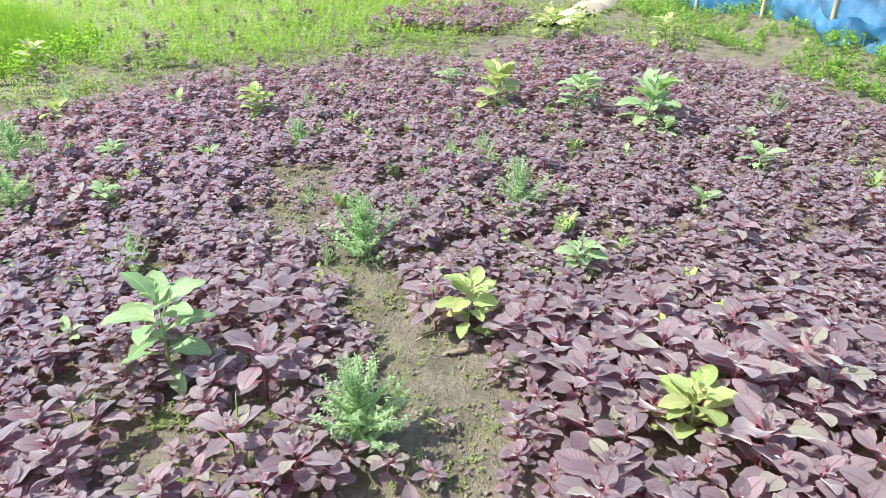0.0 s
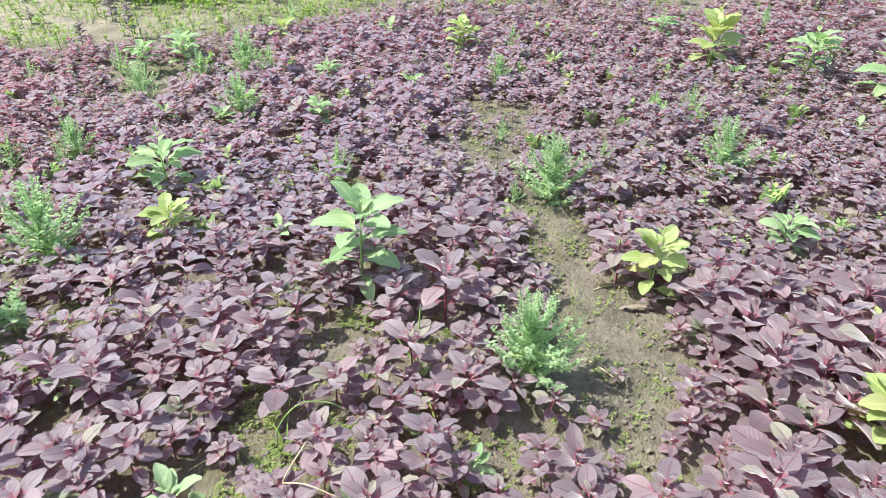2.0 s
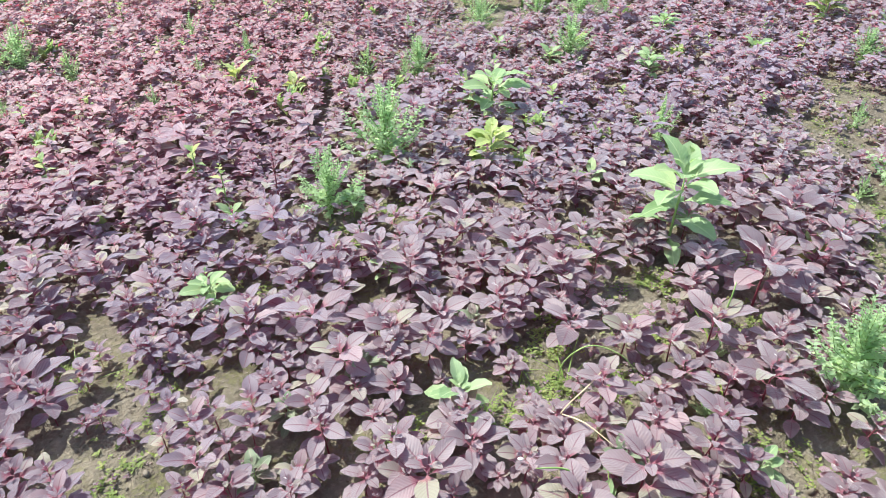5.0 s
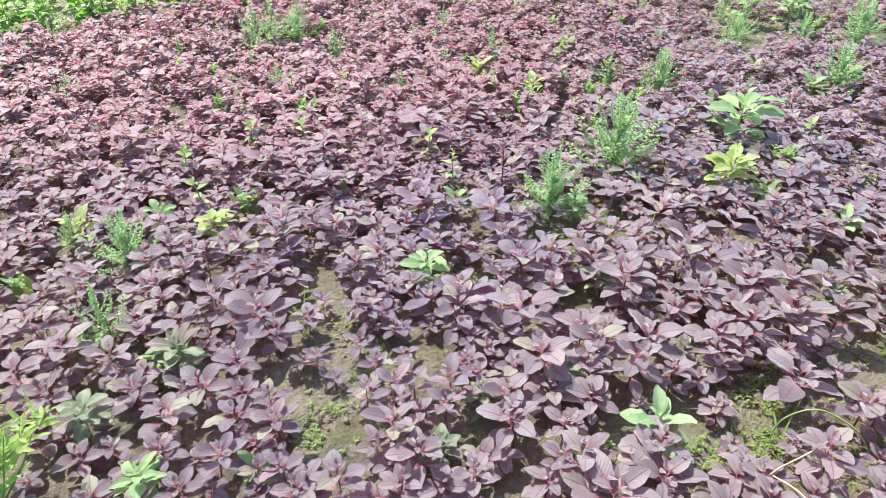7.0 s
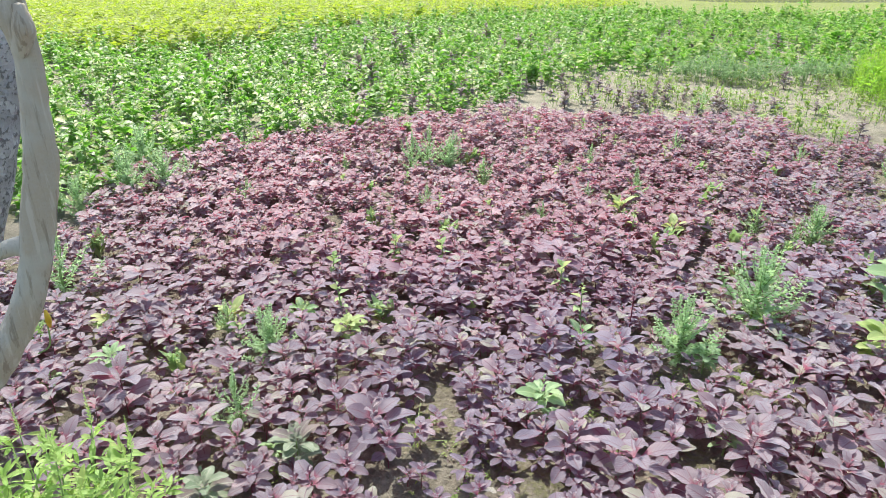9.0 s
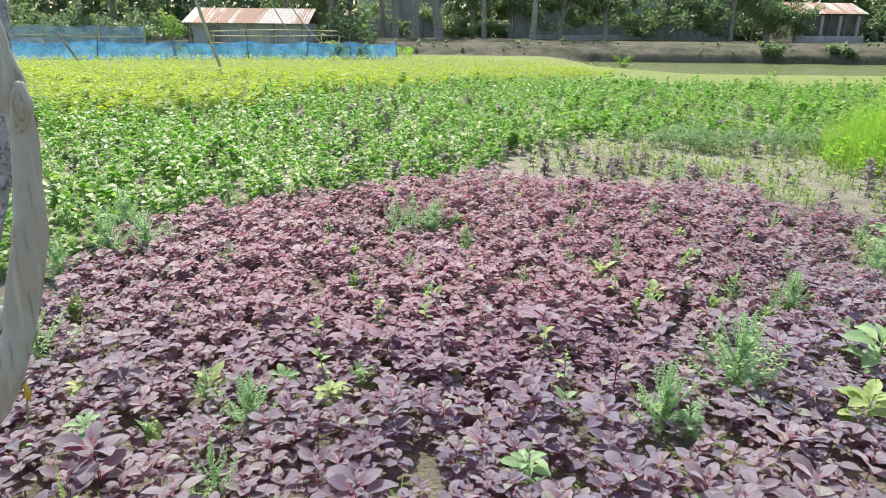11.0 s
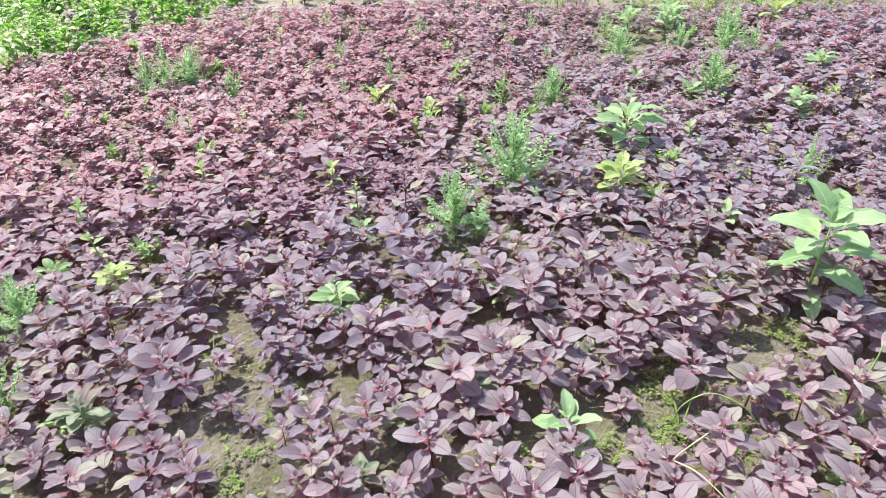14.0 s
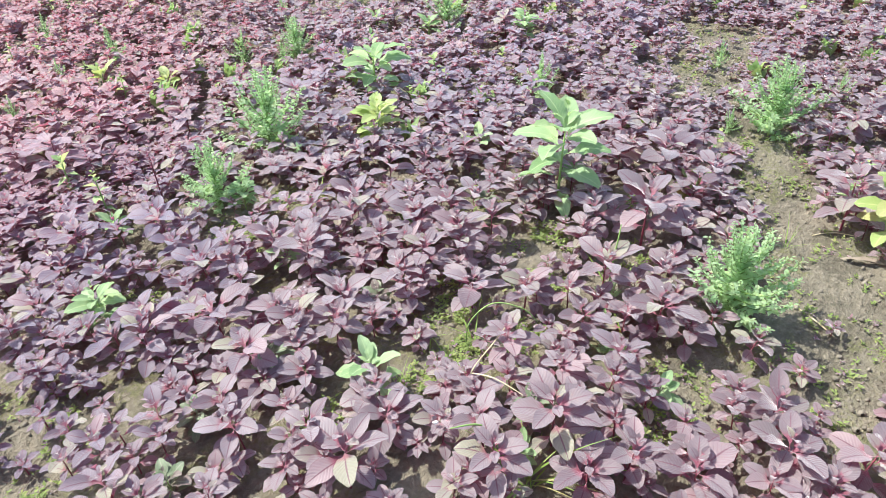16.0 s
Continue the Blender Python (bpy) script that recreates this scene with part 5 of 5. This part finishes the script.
# ---- far side: poles, nets, shed, bank, trees ----
pole = new("leaning_pole", post_mesh("leaning_pole", 3.0, 0.045, BAMBOO, (-0.95, 0.2), 71))
pole.matrix_basis = Matrix.Translation((-6.55, 20.1, 0))
tagged(pole, "leaning bamboo pole standing in the crop", "pole")
stump = new("broken_pole", post_mesh("broken_pole", 1.3, 0.05, WOOD, (-0.95, 0.1), 72))
stump.matrix_basis = Matrix.Translation((-17.0, 31.6, 0))
tagged(stump, "short broken pole leaning at the field's edge", "pole")

LINE_B = [(-34, 30.5), (-30, 31.5), (-26, 32.6), (-22, 33.8), (-18, 35.0), (-14.5, 36.2), (-11, 37.6), (-8, 38.4), (-5.6, 38.9), (-3.0, 39.4)]
net = thing("net_fence", "low blue net fence on thin sticks round the field", "fence")
part("net", sheet_mesh("net", LINE_B, 0.95, BLUE_NET, 0.35, 0.16, 0.12), net)
for i, (x, y) in enumerate(LINE_B):
    part("stick", post_mesh("stick", 1.25 + 0.2 * math.sin(i * 4), 0.03, WOOD, (0.15 * math.sin(i * 2), 0.0), 610 + i), net, Matrix.Translation((x, y + 0.07, 0)))
LINE_C = [(-34, 40), (-28, 40.4), (-24, 41), (-21, 41.4), (-18.5, 42)]
back = thing("net_fence", "tall dark net fence with bamboo rails behind the field", "fence")
part("net", sheet_mesh("net", LINE_C, 1.7, DARK_NET, 0.45, 0.1, 0.08), back)
for i, (x, y) in enumerate(LINE_C):
    part("post", post_mesh("post", 2.0, 0.045, BAMBOO, (0.1, 0.0), 630 + i), back, Matrix.Translation((x, y - 0.1, 0)))
for z in (0.55, 1.05):
    part("rail", stem_mesh("rail", [(x, y - 0.16, z + 0.05 * math.sin(x)) for x, y in LINE_C], [0.03] * 5, BAMBOO, 6), back)
rails = thing("bamboo_fence", "rickety bamboo pole fence beside the shed", "fence")
for i in range(9):
    part("post", post_mesh("post", 1.3 + 0.25 * math.sin(i * 2.3), 0.035, BAMBOO, (0.12 * math.sin(i * 5), 0), 640 + i), rails, Matrix.Translation((-14.5 + i * 0.95, 42.5 + 0.3 * math.sin(i), 0)))
for j, z in enumerate((0.75, 1.15, 1.4)):
    part("rail", stem_mesh("rail", [(-14.6, 42.4, z), (-11, 42.5, z + 0.12 * (j - 1)), (-6.8, 42.4, z + 0.1)], [0.035, 0.03, 0.03], BAMBOO, 6), rails)
for j in range(2):
    part("brace", stem_mesh("brace", [(-9.2 + j * 1.6, 42.6, 0.4), (-10.4 + j * 1.2, 42.8, 2.2), (-11.4 + j, 43, 4.0)], [0.045, 0.04, 0.03], BAMBOO, 6), rails)


def box(lo, hi, bevel=0.02):
    bm = bmesh.new()
    bmesh.ops.create_cube(bm, size=1.0)
    size = [b - a for a, b in zip(lo, hi)]
    bmesh.ops.scale(bm, vec=size, verts=bm.verts)
    bmesh.ops.translate(bm, vec=[(a + b) / 2 for a, b in zip(lo, hi)], verts=bm.verts)
    if bevel:
        bmesh.ops.bevel(bm, geom=bm.edges[:], offset=min(bevel, min(size) * 0.3), segments=1, affect="EDGES")
    return bm


def from_bm(name, bm, mat):
    me = bpy.data.meshes.new(name)
    bm.to_mesh(me)
    bm.free()
    me.materials.append(mat)
    return me


def corrugated(name, x0, x1, y0, z0, y1, z1, mat):
    """A sloping corrugated sheet with real thickness."""
    n = int((x1 - x0) / 0.05)
    v, q = [], []
    for layer in (0.0, -0.02):
        for (y, z) in ((y0, z0), (y1, z1)):
            for i in range(n + 1):
                v.append((x0 + (x1 - x0) * i / n, y, z + layer + 0.022 * math.sin(i * math.pi / 2)))
    m = n + 1
    for i in range(n):
        q += [(i, i + 1, m + i + 1, m + i), (2 * m + i + 1, 2 * m + i, 3 * m + i, 3 * m + i + 1), (i + 1, i, 2 * m + i, 2 * m + i + 1), (m + i, m + i + 1, 3 * m + i + 1, 3 * m + i)]
    return Bag().add(v, q).mesh(name, [mat], False)


def shed(label, x0, x1, y0, y1, eave, ridge, wall_mat, base=0.0, roof_mat=TIN, posts=5):
    root = thing("shed", label, "shed")
    t = 0.08
    part("front_wall", from_bm("front_wall", box((x0, y0, base), (x1, y0 + t, eave - 0.08)), wall_mat), root)
    part("back_wall", from_bm("back_wall", box((x0, y1 - t, base), (x1, y1, eave - 0.08)), wall_mat), root)
    for x in (x0, x1 - t):
        part("end_wall", from_bm("end_wall", box((x, y0 + t + 0.003, base), (x + t, y1 - t - 0.003, eave - 0.08)), wall_mat), root)
    ym = (y0 + y1) / 2
    part("roof_front", corrugated("roof_front", x0 - 0.5, x1 + 0.5, y0 - 0.6, eave - 0.12, ym, ridge, roof_mat), root)
    part("roof_back", corrugated("roof_back", x0 - 0.5, x1 + 0.5, ym + 0.01, ridge, y1 + 0.6, eave - 0.12, roof_mat), root)
    for i in range(posts):
        x = x0 + (x1 - x0) * i / (posts - 1)
        part("post", from_bm("post", box((x - 0.05, y0 - 0.5, base - 0.05), (x + 0.05, y0 - 0.4, eave - 0.06)), WOOD), root)
    return root


tin = shed("low shed with a rusted corrugated tin roof", -17.4, -9.9, 47.0, 51.5, 2.05, 2.95, PALED_WALL)
part("door", from_bm("door", box((-16.4, 46.95, 0.02), (-15.5, 46.996, 1.7)), PLANK), tin)
part("pale_panel", from_bm("pale_panel", box((-14.2, 46.95, 0.6), (-12.2, 46.996, 1.6)), CONCRETE), tin, label="pale patched panel")
shed("blue-grey tin house behind the palm trunks", -8.6, -0.5, 66, 71, 5.2, 6.6, PALED_WALL, 0.8)
shed("long grey tin house in the shade of trees", 6, 27, 67, 72, 5.4, 6.8, PALED_WALL, 0.8)
hut = shed("timber hut with a worn tin roof and white posts", 31.0, 36.5, 63, 68, 3.5, 4.4, PLANK, 0.85)
for i in range(4):
    part("white_post", from_bm("white_post", box((31.2 + i * 1.6, 62.3, 0.8), (31.45 + i * 1.6, 62.5, 3.2)), CONCRETE), hut)
part("low_wall", from_bm("low_wall", box((30.5, 61.7, 0.8), (36.5, 61.9, 1.5)), CONCRETE), hut)
terrace = new("low_wall", from_bm("low_wall", box((7.5, 62.0, 0.7), (19, 62.3, 1.35)), CONCRETE))
tagged(terrace, "pale plastered low wall beneath the trees", "wall")


def tree(x, y, h, spread, seed, label, trunk_h=0.5, leaves=2200, leaf=0.22, lean=0.0, r=0.2, mat=TREE_LEAF, limbs=7):
    """A tree: tapered trunk, limbs, and a ragged crown of leaf sprays in clumps."""
    g = np.random.default_rng(seed)
    z0 = ground_z(x, y)
    root = thing("tree", label, "tree", "trees along the far bank", Matrix.Translation((x, y, z0)))
    th = h * trunk_h
    top = Vector((lean * h, g.uniform(-.2, .2), th))
    part("trunk", stem_mesh("trunk", [(0, 0, -0.2), (lean * h * 0.3, 0.05, th * 0.4), tuple(top), (top.x + lean, top.y, h * 0.8)], [r * 1.25, r, r * 0.8, r * 0.3], BARK, 10, 0.05, 0.10, 5), root)
    ends = []
    for k in range(limbs):
        a = k * 2.4 + g.uniform(-.3, .3)
        f = g.uniform(0.45, 1.0)
        start = Vector((0, 0, 0)).lerp(top, f)
        end = start + Vector((math.cos(a) * spread * g.uniform(0.5, 1.0), math.sin(a) * spread * g.uniform(0.5, 1.0), (h - start.z) * g.uniform(-0.05, 0.9)))
        mid = start.lerp(end, 0.5) + Vector((0, 0, 0.12 * h))
        part("limb", stem_mesh("limb", [tuple(start), tuple(mid), tuple(end)], [r * 0.45, r * 0.28, r * 0.1], BARK, 6, 0, 0.05, 3), root)
        ends += [start.lerp(mid, 0.7), mid, mid.lerp(end, 0.5), end]
    b = Bag()
    pat = light_leaf(0.55, 0.25, 0.3)
    clumps = [(p, g.uniform(0.45, 1.0) * spread * 0.38) for p in ends]
    for k in range(leaves):
        p, s = clumps[int(g.integers(0, len(clumps)))]
        d = g.normal(0, 1, 3)
        d = d / np.linalg.norm(d) * s * g.uniform(0.2, 1.0) ** 0.5
        at = np.array(p) + d * (1, 1, 0.7)
        rot = turn(0, 0, g.uniform(0, 6.28)) @ turn(radians(g.uniform(-60, 40)), g.uniform(-.7, .7), 0)
        b.add(put_at(pat[0], rot, leaf * g.uniform(0.6, 1.4), at), pat[1], pat[2])
    part("crown", b.mesh("crown", [mat]), root)
    return root


DARK_TREE = "dark green broadleaf tree on the far bank"
for i, (x, y, h, sp, th, ln) in enumerate(((-38, 56, 9, 4.5, 0.4, 0.0), (-31, 58, 10, 4.5, 0.4, 0.0), (-26, 54, 9, 4.0, 0.38, 0.0), (-20.5, 58, 10, 4.5, 0.35, 0.02), (-14, 60, 10, 4.5, 0.35, 0.0), (-9.5, 56, 8, 3.4, 0.35, 0.0),
                                          (2.0, 63, 9, 3.6, 0.3, 0.0), (5.5, 64, 8, 3.4, 0.3, 0.0), (9.5, 61, 7.5, 3.4, 0.35, 0.04), (13.5, 60.5, 7.5, 3.3, 0.35, -0.03), (19, 61, 8, 4.0, 0.3, 0.0), (24, 60, 7.5, 4.2, 0.28, 0.0),
                                          (28, 62, 8, 3.6, 0.3, 0.0), (40, 60, 9, 5.0, 0.25, 0.0), (47, 61, 9, 4.5, 0.3, 0.0))):
    tree(x, y, h, sp, 700 + i, DARK_TREE, th, 3300, 0.33, ln, 0.2 + 0.02 * (i % 3))
for i in range(9):
    tree(-44 + i * 12, 84 + 4 * math.sin(i * 2), 14, 7.5, 760 + i, "tall dark tree in the wood behind the houses", 0.35, 1700, 0.55, 0.0, 0.3)
for i, (x, y, h, s) in enumerate(((-26, 46, 3.2, 2.2), (-30, 47, 3.4, 2.4), (-21.5, 46, 2.6, 1.8), (0.5, 60, 2.6, 1.6), (3.5, 59.5, 2.8, 1.8), (-4.5, 60, 2.2, 1.4), (-7.5, 62, 4.2, 2.4), (-1.8, 63, 4.0, 2.2), (7.5, 62.5, 4.6, 2.6), (11.5, 63, 4.8, 2.8), (15.5, 62.5, 4.4, 2.6), (18.5, 63, 5.0, 2.8), (22.5, 62, 4.6, 3.0), (26.5, 61.5, 4.4, 2.6), (40.5, 60, 4.6, 3.0), (38.6, 62, 4.0, 2.4), (30.2, 61.5, 3.2, 1.8), (16.5, 60, 2.0, 1.5), (22, 59, 2.4, 1.8), (43, 49.5, 2.6, 2.2), (36, 49, 1.4, 1.5), (22.5, 48.6, 1.0, 0.9), (27.5, 48.6, 0.9, 1.2), (38, 58, 1.8, 1.5))):
    tree(x, y, h, s, 780 + i, "low green shrub in front of the trees", 0.3, 1300, 0.24, 0.0, 0.06)


def palm(x, y, h, seed, r, lean, label="tall palm with a smooth pale trunk"):
    g = np.random.default_rng(seed)
    root = thing("palm_tree", label, "palm", "palms beside the blue-grey house", Matrix.Translation((x, y, ground_z(x, y))))
    part("trunk", stem_mesh("trunk", [(0, 0, -0.2), (lean * 0.3, 0, h * 0.3), (lean * 0.6, 0, h * 0.6), (lean, 0, h)], [r * 1.5, r, r * 0.9, r * 0.7], BARK, 10, 0.0, 0.06, 6), root)
    frond = Bag()
    pat = light_leaf(0.09, 0.2, 0.4)
    pts = [(0, 0, 0), (0, 1.0, 0.5), (0, 2.0, 0.3), (0, 2.8, -0.7)]
    v, q = tube(pts, [0.03, 0.025, 0.018, 0.008], 4)
    frond.add(v, q, None, 1)
    for k in range(44):
        f = 0.12 + 0.87 * (k // 2) / 22
        j = min(2, int(f * 3))
        w = f * 3 - j
        at = np.array(pts[j]) * (1 - w) + np.array(pts[j + 1]) * w
        frond.add(put_at(pat[0], turn(0, 0, (1.1 if k % 2 else -1.1)) @ turn(-0.5, 0, 0), 0.8, at), pat[1], pat[2])
    me = frond.mesh("frond", [TREE_LEAF, GREEN_STEM])
    for k in range(13):
        part("frond", me, root, Matrix.LocRotScale(Vector((lean, 0, h)), Euler((g.uniform(-0.7, 0.5), 0, k * 2.4)), Vector((1, 1, 1))))
    return root


for i, (x, y, h, r, ln) in enumerate(((-4.55, 58.5, 8.5, 0.22, -0.3), (-2.9, 59, 7.0, 0.22, 0.2), (-0.9, 59.5, 7.5, 0.30, -1.0), (6.9, 58.5, 9, 0.2, 0.5), (-5.9, 60, 8, 0.2, 0.2), (2.9, 59, 8, 0.19, -0.3))):
    palm(x, y, h, 800 + i, r, ln)
sapling = tree(-14.6, 36.6, 2.6, 0.75, 820, "young bright green sapling by the blue net", 0.55, 420, 0.16, 0.0, 0.03, SHRUB_LEAF, 6)
for i, (x, y, h, s) in enumerate(((10.2, 40.5, 1.3, 0.6), (-6.4, 39.0, 1.0, 0.6), (-5.2, 39.2, 0.9, 0.5))):
    tree(x, y, h, s, 830 + i, "small bright green shrub at the field's edge", 0.3, 350, 0.13, 0.0, 0.025, SHRUB_LEAF, 6)


def undergrowth():
    """Dense shaded leaves under and behind the trees along the far bank."""
    b = Bag()
    g = np.random.default_rng(95)
    pat = light_leaf(0.6, 0.25, 0.3)
    for k in range(25000):
        x = g.uniform(-60, 62)
        y = g.uniform(73, 80)
        z = 0.6 + 9.5 * g.uniform() ** 1.2
        if z > 4 and noise.noise((x * 0.35, z * 0.5, y * 0.2)) < -0.42:
            continue
        r = turn(0, 0, g.uniform(0, 6.28)) @ turn(radians(g.uniform(-60, 40)), g.uniform(-.7, .7), 0)
        b.add(put_at(pat[0], r, 0.9 * g.uniform(0.6, 1.5), (x, y, z)), pat[1], pat[2])
    for k in range(7000):
        x, y = g.uniform(-45, -6), g.uniform(52, 58)
        z = g.uniform(0.0, 4.5) * (0.6 + 0.6 * noise.noise((x * 0.3, 2, 1)))
        r = turn(0, 0, g.uniform(0, 6.28)) @ turn(radians(g.uniform(-60, 40)), g.uniform(-.7, .7), 0)
        b.add(put_at(pat[0], r, 0.4 * g.uniform(0.6, 1.5), (x, y, max(0.05, z))), pat[1], pat[2])
    return tagged(new("undergrowth", b.mesh("undergrowth", [TREE_LEAF])), "dense dark undergrowth behind the houses", "bushes", kind="stuff")


undergrowth()
